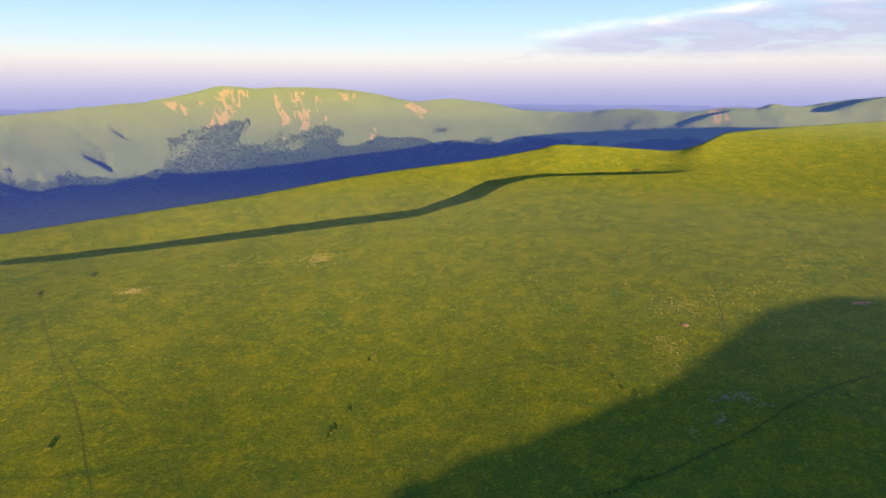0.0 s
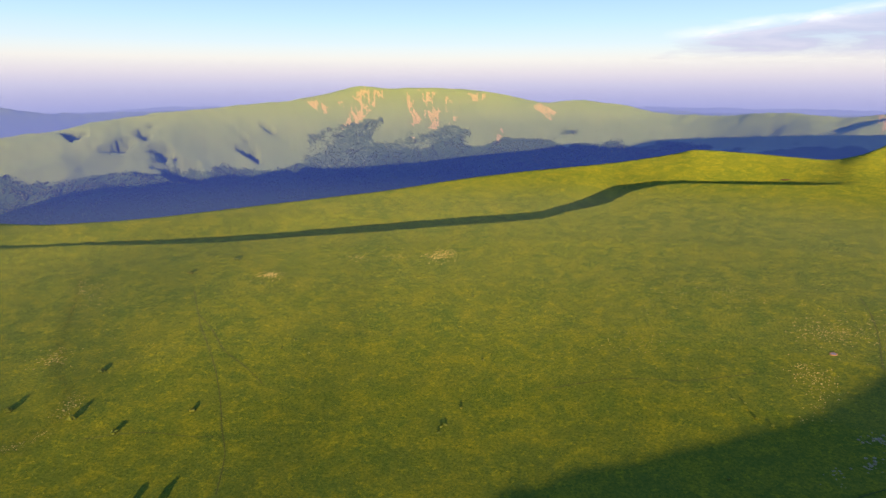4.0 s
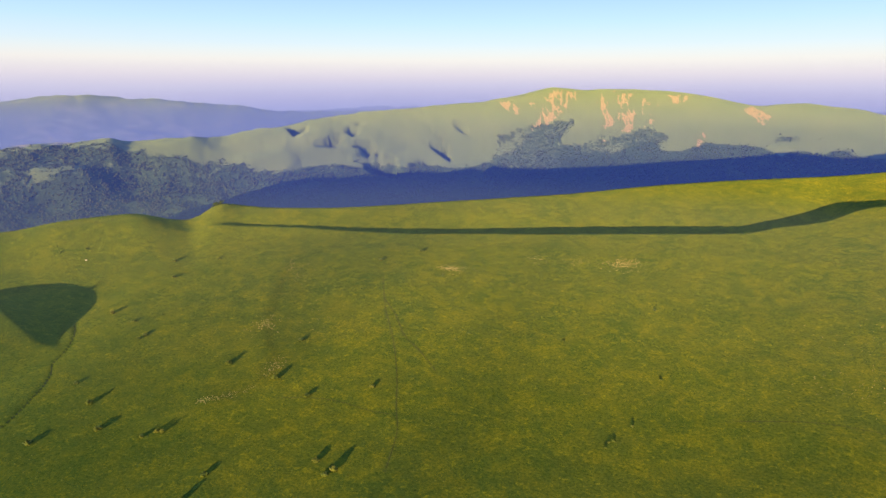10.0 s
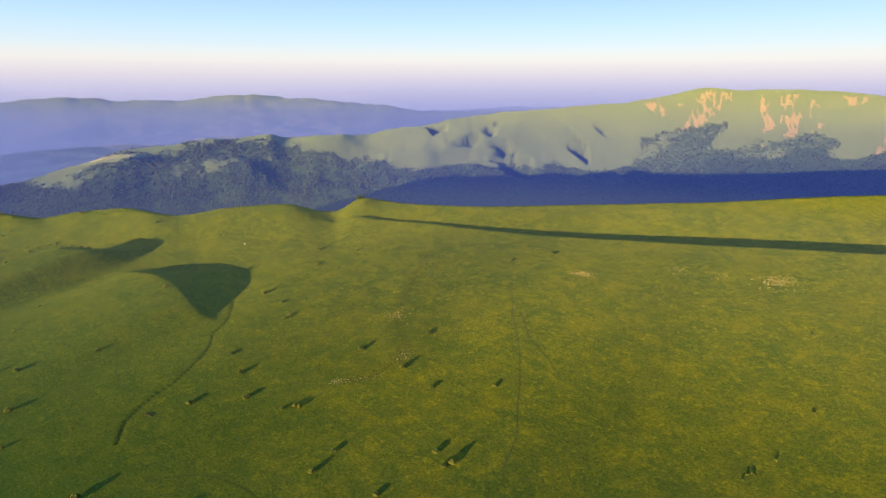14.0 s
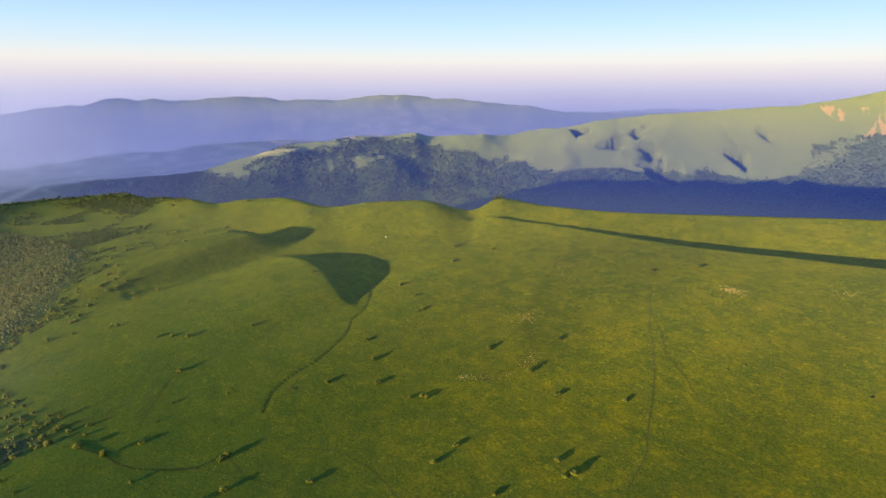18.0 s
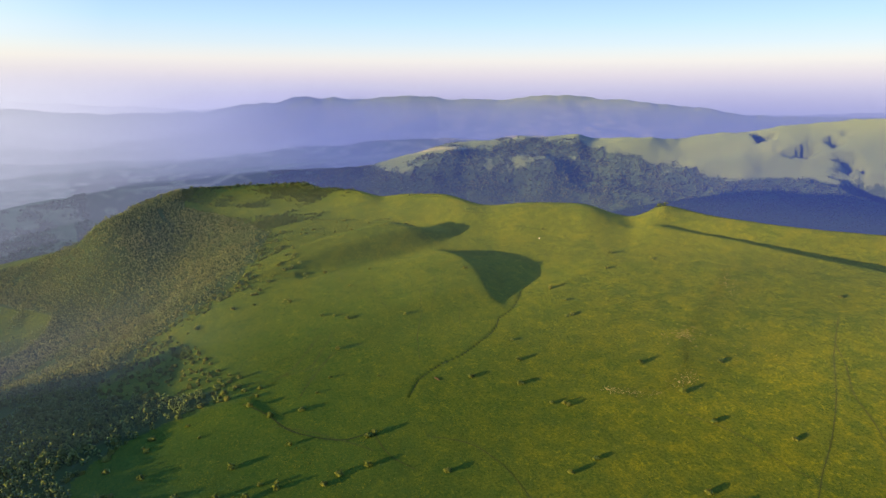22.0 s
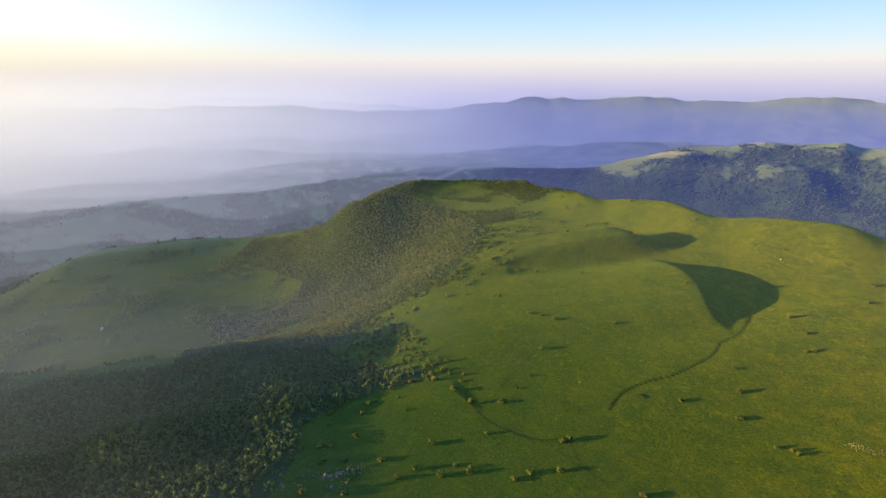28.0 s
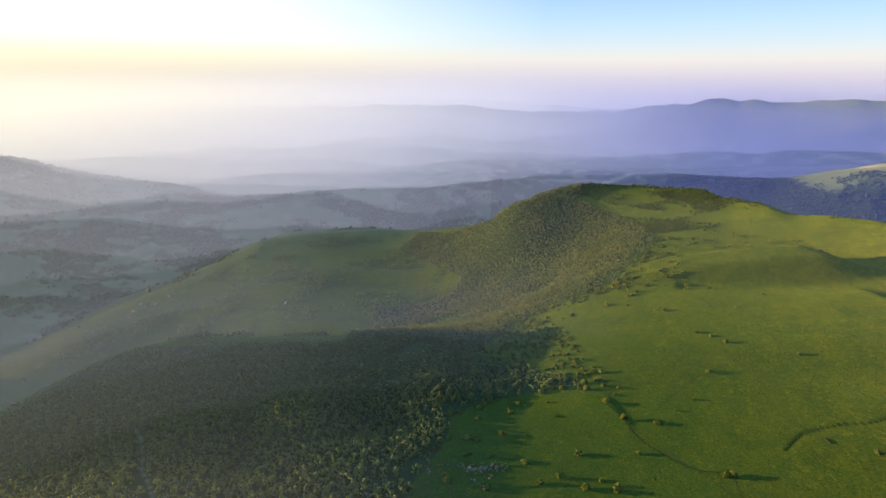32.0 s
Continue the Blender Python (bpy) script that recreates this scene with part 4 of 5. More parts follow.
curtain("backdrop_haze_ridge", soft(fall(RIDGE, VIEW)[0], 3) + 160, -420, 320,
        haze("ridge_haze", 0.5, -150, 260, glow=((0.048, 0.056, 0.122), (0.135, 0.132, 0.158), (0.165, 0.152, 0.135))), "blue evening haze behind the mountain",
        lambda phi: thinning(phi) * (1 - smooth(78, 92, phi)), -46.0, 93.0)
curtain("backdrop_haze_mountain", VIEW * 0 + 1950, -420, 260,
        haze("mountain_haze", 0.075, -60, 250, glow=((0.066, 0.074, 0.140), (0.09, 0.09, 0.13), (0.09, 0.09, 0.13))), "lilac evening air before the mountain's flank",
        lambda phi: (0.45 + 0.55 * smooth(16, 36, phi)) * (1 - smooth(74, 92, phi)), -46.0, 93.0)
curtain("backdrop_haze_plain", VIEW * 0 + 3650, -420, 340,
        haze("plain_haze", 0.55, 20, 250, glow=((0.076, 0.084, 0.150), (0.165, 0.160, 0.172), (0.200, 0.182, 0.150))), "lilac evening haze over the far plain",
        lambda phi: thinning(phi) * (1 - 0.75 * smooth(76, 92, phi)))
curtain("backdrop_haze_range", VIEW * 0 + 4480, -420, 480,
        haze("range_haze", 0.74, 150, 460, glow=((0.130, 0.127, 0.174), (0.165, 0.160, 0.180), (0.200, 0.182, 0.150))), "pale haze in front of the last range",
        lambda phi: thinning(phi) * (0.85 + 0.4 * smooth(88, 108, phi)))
# the hazy air of the river valley, painted as glowing veil behind veil, paler and warmer with distance
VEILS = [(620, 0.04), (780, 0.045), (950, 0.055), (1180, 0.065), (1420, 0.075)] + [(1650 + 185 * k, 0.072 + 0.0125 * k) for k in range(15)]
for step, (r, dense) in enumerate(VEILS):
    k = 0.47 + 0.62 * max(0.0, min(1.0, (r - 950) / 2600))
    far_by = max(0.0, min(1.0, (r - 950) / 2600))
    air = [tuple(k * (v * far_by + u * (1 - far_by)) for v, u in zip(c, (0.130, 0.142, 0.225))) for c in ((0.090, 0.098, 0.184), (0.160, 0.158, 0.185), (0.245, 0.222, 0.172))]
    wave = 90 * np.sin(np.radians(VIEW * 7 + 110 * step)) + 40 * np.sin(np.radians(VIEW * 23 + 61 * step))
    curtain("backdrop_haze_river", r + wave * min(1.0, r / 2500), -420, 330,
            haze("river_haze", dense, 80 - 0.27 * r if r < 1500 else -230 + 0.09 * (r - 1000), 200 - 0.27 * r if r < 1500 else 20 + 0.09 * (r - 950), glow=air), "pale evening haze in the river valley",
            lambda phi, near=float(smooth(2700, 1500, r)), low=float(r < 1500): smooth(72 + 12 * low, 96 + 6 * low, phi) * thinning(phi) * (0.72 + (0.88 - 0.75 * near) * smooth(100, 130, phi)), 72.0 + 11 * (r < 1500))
# near sheet that paints the sun's glare and haze over the west
curtain("backdrop_glare_near", VIEW * 0 + 150, -40, 195,
        haze("near_glare", 0.21, -60, 195, (0.041, 0.05, 0.09), (0.165, 0.21, 0.42)), "faint golden haze and sun glare painted towards the low sun",
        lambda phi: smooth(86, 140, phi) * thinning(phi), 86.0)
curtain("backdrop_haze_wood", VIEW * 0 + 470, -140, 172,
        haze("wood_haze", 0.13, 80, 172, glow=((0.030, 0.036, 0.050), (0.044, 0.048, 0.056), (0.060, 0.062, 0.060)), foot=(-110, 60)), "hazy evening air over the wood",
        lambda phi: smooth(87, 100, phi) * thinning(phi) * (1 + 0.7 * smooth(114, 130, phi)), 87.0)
# glowing sheets paint distant air over the pasture and lighten its shade
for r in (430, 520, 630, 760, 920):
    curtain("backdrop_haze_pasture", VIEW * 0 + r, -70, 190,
            haze("pasture_haze", 0.045, 200 - 0.203 * r, 200 - 0.141 * r, glow=((0.040, 0.046, 0.036), (0.036, 0.044, 0.038), (0.036, 0.044, 0.038)), foot=(-65, 60)), "faint glowing air painted over the pasture to lift its shade",
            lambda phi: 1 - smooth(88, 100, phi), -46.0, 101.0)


def cloud_bank(name, bearings, heights, label):
    nu, nv = 60, 14
    v, dens, crest, uv = [], [], [], []
    for a in range(nu + 1):
        s = a / nu
        p = bearings[0] + (bearings[1] - bearings[0]) * s
        for b in range(nv + 1):
            t = b / nv
            e = heights[0] + (heights[1] - heights[0]) * t
            v.append(tuple(Vector(EYE) + toward(p, e) * 4860))
            top = 0.30 + 0.52 * min(1.0, s * 1.7)
            dens.append(0.55 * float(smooth(0, 0.25, t) * (1 - smooth(top - 0.10, top + 0.12, t)) * smooth(0, 0.3, s)) - 0.05)
            crest.append(float(smooth(top - 0.22, top, t)))
            uv.append((s, t))
    data = bpy.data.meshes.new(name)
    data.from_pydata(v, [], [(a * (nv + 1) + b, a * (nv + 1) + b + 1, (a + 1) * (nv + 1) + b + 1, (a + 1) * (nv + 1) + b) for a in range(nu) for b in range(nv)])
    data.attributes.new("thickness", "FLOAT", "POINT").data.foreach_set("value", dens)
    data.attributes.new("crest", "FLOAT", "POINT").data.foreach_set("value", crest)
    layer = data.uv_layers.new(name="UVMap")
    for loop in data.loops:
        layer.data[loop.index].uv = uv[loop.vertex_index]
    data.materials.append(cloud_material())
    return tagged(new(name, data), label, "cloud", kind="structure")


cloud_bank("backdrop_cloud", (1, -50), (1.2, 8.2), "thin violet-grey evening cloud with a lit upper edge")


# ---- trees ----
def leaf_clump(rng, at, size):
    """A jagged tuft of leaves: a six-pointed body pushed out of shape."""
    v = np.array([(1, 0, 0), (-1, 0, 0), (0, 1, 0), (0, -1, 0), (0, 0, 1), (0, 0, -0.8)], float)
    turn = Euler(rng.uniform(0, 6.28, 3)).to_matrix()
    v = v @ np.array(turn).T * rng.uniform(0.7, 1.35, (6, 1)) * size + at
    f = [(0, 2, 4), (2, 1, 4), (1, 3, 4), (3, 0, 4), (2, 0, 5), (1, 2, 5), (3, 1, 5), (0, 3, 5)]
    return v, np.array(f)


def crown_shape(seed, clumps, tall, wide, bare=0.2):
    """Tufts set round an uneven crown, thicker on its outside; metres, standing at z = 0."""
    rng = np.random.default_rng(seed)
    vs, fs, k = [], [], 0
    lobes = rng.normal(0, 0.35, (4, 3))
    for i in range(clumps):
        d = rng.normal(0, 1, 3)
        d /= np.linalg.norm(d)
        out = rng.uniform(0.5, 1.0) * (1 + 0.45 * max(float(np.dot(d, lobe)) for lobe in lobes))
        p = d * out
        h = bare + (1 - bare) * (0.5 + 0.46 * p[2])
        narrow = 1.05 - 0.55 * max(0, h - 0.45)
        v, f = leaf_clump(rng, np.array((p[0] * wide * 0.42 * narrow, p[1] * wide * 0.42 * narrow, h * tall)), wide * rng.uniform(0.13, 0.24))
        vs.append(v), fs.append(f + k)
        k += 6
    return np.concatenate(vs), np.concatenate(fs)


def stem_shape(tall, wide, sides=5, lean=0.1):
    ring = np.array([(math.cos(a), math.sin(a)) for a in np.arange(sides) / sides * 2 * math.pi])
    rows, f = [], []
    for k, (h, w) in enumerate(((0, 1.0), (0.35, 0.7), (0.85, 0.25))):
        rows.append(np.column_stack([ring * w * wide + (lean * h * tall, 0), np.full(sides, h * tall - (0.3 if k == 0 else 0))]))
    for k in range(2):
        for s in range(sides):
            a, b = k * sides + s, k * sides + (s + 1) % sides
            f += [(a, b, b + sides), (a, b + sides, a + sides)]
    return np.concatenate(rows), np.array(f)


def mesh_of(name, v, f, mat):
    data = bpy.data.meshes.new(name)
    data.vertices.add(len(v))
    data.vertices.foreach_set("co", np.asarray(v, np.float32).ravel())
    data.loops.add(f.size)
    data.loops.foreach_set("vertex_index", f.ravel().astype(np.int32))
    data.polygons.add(len(f))
    data.polygons.foreach_set("loop_start", np.arange(0, f.size, 3, dtype=np.int32))
    data.polygons.foreach_set("use_smooth", np.ones(len(f), bool))
    data.update(calc_edges=True)
    data.materials.append(mat)
    return data


def strew(name, places, shapes, sizes, mat, label, category, seed=1, squash=0.15):
    """Many alike pieces on the ground as one object."""
    rng = np.random.default_rng(seed)
    x, y = places[:, 0], places[:, 1]
    z = height(x, y)
    pick = rng.integers(0, len(shapes), len(x))
    vs, fs, k = [], [], 0
    for s, (v, f) in enumerate(shapes):
        here = np.where(pick == s)[0]
        if not len(here):
            continue
        a = rng.uniform(0, 6.283, len(here))
        size = rng.uniform(*sizes, len(here))[:, None]
        vx = (v[None, :, 0] * np.cos(a)[:, None] - v[None, :, 1] * np.sin(a)[:, None]) * size
        vy = (v[None, :, 0] * np.sin(a)[:, None] + v[None, :, 1] * np.cos(a)[:, None]) * size
        vz = v[None, :, 2] * size * rng.uniform(1 - squash, 1 + squash, len(here))[:, None]
        block = np.stack([vx + x[here][:, None], vy + y[here][:, None], vz + z[here][:, None] - 0.15], -1)
        vs.append(block.reshape(-1, 3))
        fs.append((f[None] + (np.arange(len(here)) * len(v))[:, None, None] + k).reshape(-1, 3))
        k += len(here) * len(v)
    return tagged(new(name, mesh_of(name, np.concatenate(vs), np.concatenate(fs), mat)), label, category, kind="stuff")


def scatter_in(poly, spacing, seed, keep=None):
    rng = np.random.default_rng(seed)
    px, py = [p[0] for p in poly], [p[1] for p in poly]
    gx, gy = np.meshgrid(np.arange(min(px), max(px), spacing), np.arange(min(py), max(py), spacing))
    x = gx.ravel() + rng.uniform(-0.48, 0.48, gx.size) * spacing
    y = gy.ravel() + rng.uniform(-0.48, 0.48, gx.size) * spacing
    ok = inside(poly, x, y)
    if keep is not None:
        ok &= keep(x, y, rng)
    return np.column_stack([x[ok], y[ok]])


def glade(x, y, rng):
    d = np.full(x.shape, 1e9)
    for px, py in ROAD:
        d = np.minimum(d, np.hypot(x - px, y - py))
    loose = np.zeros(x.shape)
    for px, py in run_of(WOOD_TOP[3:24], 9.0):
        loose = np.maximum(loose, 1 - np.hypot(x - px, y - py) / 30)
    return (d > 2.4) & (rng.uniform(0, 1, x.shape) > 0.8 * loose) & (value_noise(x, y, 70, 61, 3) > -0.52 + 0.25 * rng.uniform(-1, 1, x.shape))


full = [crown_shape(100 + k, 8, 6.6, 5.8, 0.1) for k in range(12)]
sparse = [crown_shape(170 + k, 5, 7.0, 5.8, 0.1) for k in range(12)]
spare = [crown_shape(140 + k, 8, 4.6, 5.6, 0.0) for k in range(6)]
wood = scatter_in(WOOD, 4.4, 5, glade)
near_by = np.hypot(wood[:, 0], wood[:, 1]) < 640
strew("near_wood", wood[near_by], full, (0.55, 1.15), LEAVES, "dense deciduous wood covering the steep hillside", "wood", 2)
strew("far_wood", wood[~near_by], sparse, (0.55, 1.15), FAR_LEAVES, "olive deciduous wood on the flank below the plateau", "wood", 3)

# scrub on the headland and along the far rim
scrub = scatter_in([survey(b, d) for b, d in ((96.6, 9.7), (94.4, 9.0), (86, 9.0), (80.5, 9.9), (81.5, 10.8), (88, 11.7), (91.5, 11.9), (95, 10.6), (93.5, 12.5), (88.6, 13.2), (84, 12.2), (79, 10.9))], 4.6, 9,
                   lambda x, y, rng: value_noise(x, y, 60, 63, 3) + 0.35 * rng.uniform(-1, 1, x.shape) - 0.35 * smooth(88, 81, np.degrees(np.arctan2(-x, y))) > -0.12)
strew("scrub", scrub, spare, (0.45, 1.1), DARK_LEAVES, "dark scrub scattered over the far headland", "scrub", 4)
rim = np.concatenate([run_of(k, 3.0) for k in ([(96.6, 9.5), (94.4, 9.0), (90, 8.95), (85.6, 8.95), (84, 9.3)], [(83, 9.5), (80, 9.8)], [(54.5, 11.5), (52.5, 11.2), (51, 10.6)])])
rim = rim + np.random.default_rng(8).normal(0, 5, rim.shape)
strew("rim_scrub", rim, spare, (0.6, 1.4), DARK_LEAVES, "dark scrub along the far rim of the plateau", "scrub", 6)


# thickets and hedges on the low meadow
LOW_MEADOW = [survey(b, d) for b, d in ((113, 14.1), (120, 14.2), (126, 14.6), (129, 16.2), (136, 18.9), (141, 20.2), (146, 22.6), (140, 22.2), (132, 22.9), (126, 23.8), (119, 24),
                                        (115, 22.4), (116, 21), (108, 19.8), (107, 18.2), (110, 17), (114, 15.4))]
thicket = scatter_in(LOW_MEADOW, 5.5, 15, lambda x, y, rng: value_noise(x, y, 60, 65, 4) + 0.25 * value_noise(x, y, 18, 66, 2) + 0.1 * rng.uniform(-1, 1, x.shape)
                     + 0.3 * smooth(116, 134, np.degrees(np.arctan2(-x, y))) > 0.33)
strew("thickets", thicket, sparse, (0.5, 1.3), LEAVES, "dark thickets and hedges on the low meadow", "thicket", 7)


# far woods: one tuft to a group of crowns, where the sheet is wooded
def wooded(bearings, near_by, far_by, count, seed):
    rng = np.random.default_rng(seed)
    p = rng.uniform(*bearings, count)
    a, b = np.interp(p, VIEW, fall(EDGE, VIEW)[0]) + near_by, np.interp(p, VIEW, fall(RIDGE, VIEW)[0]) + far_by
    r = a + (b - a) * np.sqrt(rng.uniform(0, 1, count))
    i, j = np.searchsorted(PHI, p), np.searchsorted(RADII, r)
    ok = WOODS_AND_SHADE[i, j] * (0.55 + 0.6 * value_noise(-np.sin(np.radians(p)) * r, np.cos(np.radians(p)) * r, 45, 95, 3)) > rng.uniform(0.05, 0.75, count)
    return np.column_stack([-np.sin(np.radians(p)) * r, np.cos(np.radians(p)) * r])[ok]


tuft_shapes = [leaf_clump(np.random.default_rng(200 + k), np.array((0, 0, 0.5)), 1.0) for k in range(6)]
for name, bearings, near_by, far_by, count, sizes, leaf, label in (
        ("valley_wood", (43, 88), 60, 120, 46000, (2.2, 4.4), DARK_LEAVES, "dark blue-green wood over the hills across the valley"),
        ("mountain_shrubs", (-12, 43), 90, -250, 42000, (2.0, 4.2), DARK_LEAVES, "dark shrubs at the foot of the mountain"),
        ("river_wood", (103, 152), 40, 60, 26000, (3.0, 6.5), DARK_LEAVES, "hazy woods along the river valley")):
    strew(name, wooded(bearings, near_by, far_by, count, 300 + count), tuft_shapes, sizes, leaf, label, "wood", count, 0.3)


hedge = np.concatenate([run_of(k, 3.5) for k in ([(112, 14.2), (119, 14.4), (126, 14.9), (128.6, 16.2), (136, 19.0), (140, 20.0), (147, 23.2)], [(142, 23.0), (132, 23.3), (126, 23.9), (119, 24.2)],
                                                [(133, 19.6), (127, 20.6), (121, 21.2), (117, 21.4)], [(131, 17.6), (124, 18.0), (117, 17.4)])])
hedge = hedge + np.random.default_rng(18).normal(0, 7, hedge.shape)
strew("hedge_trees", hedge[np.random.default_rng(19).random(len(hedge)) < 0.6], sparse, (0.5, 1.2), LEAVES, "trees and hedges along the low meadow", "hedge", 20)


def tree_kind(seed, tall, wide, clumps, label, category="tree"):
    name = category.replace(" ", "_")
    top = tagged(new(name), label, category, "scattered trees on the pasture")
    trunk = new("trunk", mesh_of("trunk", *stem_shape(tall * 0.6, wide * 0.045), BARK))
    crown = new("crown", mesh_of("crown", *crown_shape(seed, clumps, tall, wide, 0.12), BUSH))
    trunk.parent = crown.parent = top
    return top


KINDS = [tree_kind(11, 3.7, 4.4, 60, "round green tree standing alone on open pasture"),
         tree_kind(12, 4.4, 4.2, 64, "taller yellow-green tree standing alone on open pasture"),
         tree_kind(13, 2.8, 4.6, 52, "low spreading tree in the short grass"),
         tree_kind(14, 2.0, 3.0, 30, "low dark bush in the short grass", "bush"),
         tree_kind(15, 2.6, 2.6, 34, "small rounded bush beside the wood", "bush")]
used = set()


def plant(k, x, y, size, spin):
    m = Matrix.Translation((x, y, float(height(x, y)) - 0.1)) @ Matrix.Rotation(spin, 4, "Z") @ Matrix.Diagonal((size, size, size * 0.75, 1))
    if k in used:
        ob = copy_thing(KINDS[k], m)
        ob.matrix_basis = m
    else:
        KINDS[k].matrix_basis = m
        used.add(k)


# tussocks of long grass, thick on some patches and along the stony rib
TUSSOCK = foliage("tussock_grass", (0.055, 0.066, 0.006), (0.125, 0.115, 0.010), (0.17, 0.14, 0.012))
rng = np.random.default_rng(71)
p, r = rng.uniform(-44, 96, 90000), 260 + 700 * rng.uniform(0, 1, 90000) ** 1.6
tx, ty = -np.sin(np.radians(p)) * r, np.cos(np.radians(p)) * r
here = value_noise(tx, ty, 110, 97, 3) + 0.8 * value_noise(tx, ty, 22, 98, 3) + 0.15 * smooth(60, 20, p) > rng.uniform(0.05, 1.3, len(p))
rib = RIB[rng.integers(0, len(RIB), 2600)] + rng.normal(0, 1, (2600, 2)) * rng.uniform(1, 9, (2600, 1))
tussock_shapes = [leaf_clump(np.random.default_rng(230 + k), np.array((0, 0, 0.1)), 1.0) for k in range(5)]
strew("tussocks", np.concatenate([np.column_stack([tx, ty])[here], rib]), tussock_shapes, (0.22, 0.62), TUSSOCK, "yellow-green tussocks of long grass on the pasture", "grass", 72, 0.4)


# single trees and bushes of the pasture, by bearing and dip
LONE = [(-37.2, 24.2), (-34.9, 25.1), (-22.3, 34.1), (-21.2, 34.8), (-20.4, 35.1), (-20.2, 28), (-18.8, 27.7), (-18.3, 36.5), (-17.9, 7.7), (-17.7, 26.7), (-17.3, 33.1), (-17.1, 36.5), (-16.6, 26.6), (-15.9, 37.1), (7.8, 26.2), (9, 20.1), (10, 30.6), (11.7, 32.1), (12.2, 32.3), (12.5, 32.8), (17.5, 23.8), (23.7, 12.4), (25.6, 21.2), (25.9, 24.9), (27.2, 23.6), (28.6, 24.2), (30, 18.1), (32, 15.7), (36.1, 16.5), (37.4, 28.4), (41.9, 35.4), (42.9, 35.7), (43.7, 34.4), (44.2, 28.7), (44.4, 23.6), (47.3, 26.8), (50.5, 37.8), (51.4, 15.4), (51.5, 24.9), (53, 13.9), (54.9, 33.8), (55.2, 15.2), (55.4, 16.6), (57.4, 35.3), (58.1, 29.5)]
LONE_B = [(58.4, 21.2), (58.6, 29.4), (58.9, 21.4), (59.2, 19.9), (59.9, 29.5), (60.7, 18.9), (63.3, 28), (63.6, 25.8), (64.3, 24), (68.5, 27.6), (69.3, 17.3), (70.9, 36), (75.4, 21.7), (78.9, 17.3), (79, 32.6), (79.6, 32.8), (79.7, 35.3), (81.3, 21.9), (82.4, 24.7), (82.6, 21.6), (82.8, 35.8), (83.9, 21.5), (84.6, 36.5), (86.4, 29.9), (86.6, 16.9), (87.7, 16.5), (89.6, 36.2), (89.6, 30), (91.2, 35.6), (92.8, 36.5), (97.7, 36.6), (99.4, 35), (102.1, 32.8)]
rng = np.random.default_rng(77)
for bearing, dip in LONE + LONE_B:
    big = bearing > 30 and dip > 14
    plant(int(rng.choice([0, 1, 2])) if big else int(rng.choice([3, 4])), *survey(bearing, dip), float(rng.uniform(0.8, 1.25) if big else rng.uniform(0.6, 1.0)), float(rng.uniform(0, 6.28)))
# thickets along banks, and trees straying from the wood's border
BANKS = [[(90.2, 11.9), (87.6, 12.0), (85.0, 12.4), (82.5, 12.5), (80.0, 12.5), (78.1, 12.5), (76.6, 12.8), (75.0, 13.1), (74.4, 13.3)], [(65.1, 13.1), (63.6, 13.0)],
         [(62.3, 13.4), (61.0, 13.3)], [(69.9, 11.9), (68.8, 11.7)], [(75.8, 10.45), (74.1, 10.2), (72.9, 10.5), (71.8, 10.4)], [(82, 9.8), (79.5, 10.1)]]
for bank in BANKS:
    for x, y in run_of(bank, 7.0):
        if rng.random() < 0.8:
            plant(int(rng.choice([2, 3, 4])), x + rng.normal(0, 5), y + rng.normal(0, 5), float(rng.uniform(0.6, 1.3)), float(rng.uniform(0, 6.28)))
# open wood on the slope between the two arms of the wood
open_wood = scatter_in([survey(b, d) for b, d in ((99.4, 21.8), (101.5, 23.3), (104.2, 24.4), (104.5, 25.6), (101, 26.6), (94.3, 27.1), (92.0, 27.2), (91.8, 26.0), (94.2, 25.0), (96.2, 22.8))], 5.6, 19)
open_wood = open_wood[np.random.default_rng(21).random(len(open_wood)) < 0.42]
strew("open_wood", open_wood, [crown_shape(190 + k, 26, 3.6, 4.4, 0.05) for k in range(5)], (0.55, 1.1), BUSH, "scattered trees of an open wood on the slope", "wood", 22)
border = np.concatenate([run_of(WOOD_TOP[a:b], 6.0) for a, b in ((4, 11), (4, 11), (15, 24))])
for k in range(330):
    x, y = border[rng.integers(0, len(border))]
    away = float(rng.exponential(38)) - 4
    plant(int(rng.choice([0, 1, 2, 4, 4])), x + rng.normal(0, 7), y + away, float(rng.uniform(0.75, 1.3)), float(rng.uniform(0, 6.28)))


# young spruces on the crest of the hill behind
SPRUCE = tagged(new("spruce"), "narrow dark spruce standing on the hill's crest", "tree", "spruces on the crest")
for name, shape, mat in (("trunk", stem_shape(5.0, 0.14, 5, 0.0), BARK), ("crown", crown_shape(91, 60, 7.0, 2.6, 0.05), LEAVES)):
    piece = new(name, mesh_of(name, *shape, mat))
    piece.parent = SPRUCE
for k, (bearing, dip, size) in enumerate(((1.5, 35.6, 0.44), (0.1, 35.2, 0.32), (4.0, 37.6, 0.34), (3.2, 37.2, 0.36), (2.6, 36.8, 0.26), (4.6, 38.0, 0.26))):
    px, py = survey(bearing, dip)
    x = px + (py - 20) * math.tan(radians(SUN_BEARING - 180))
    m = Matrix.Translation((x, 20, float(height(x, 20)) - 0.1)) @ Matrix.Scale(size, 4)
    if k:
        copy_thing(SPRUCE, m).matrix_basis = m
    else:
        SPRUCE.matrix_basis = m


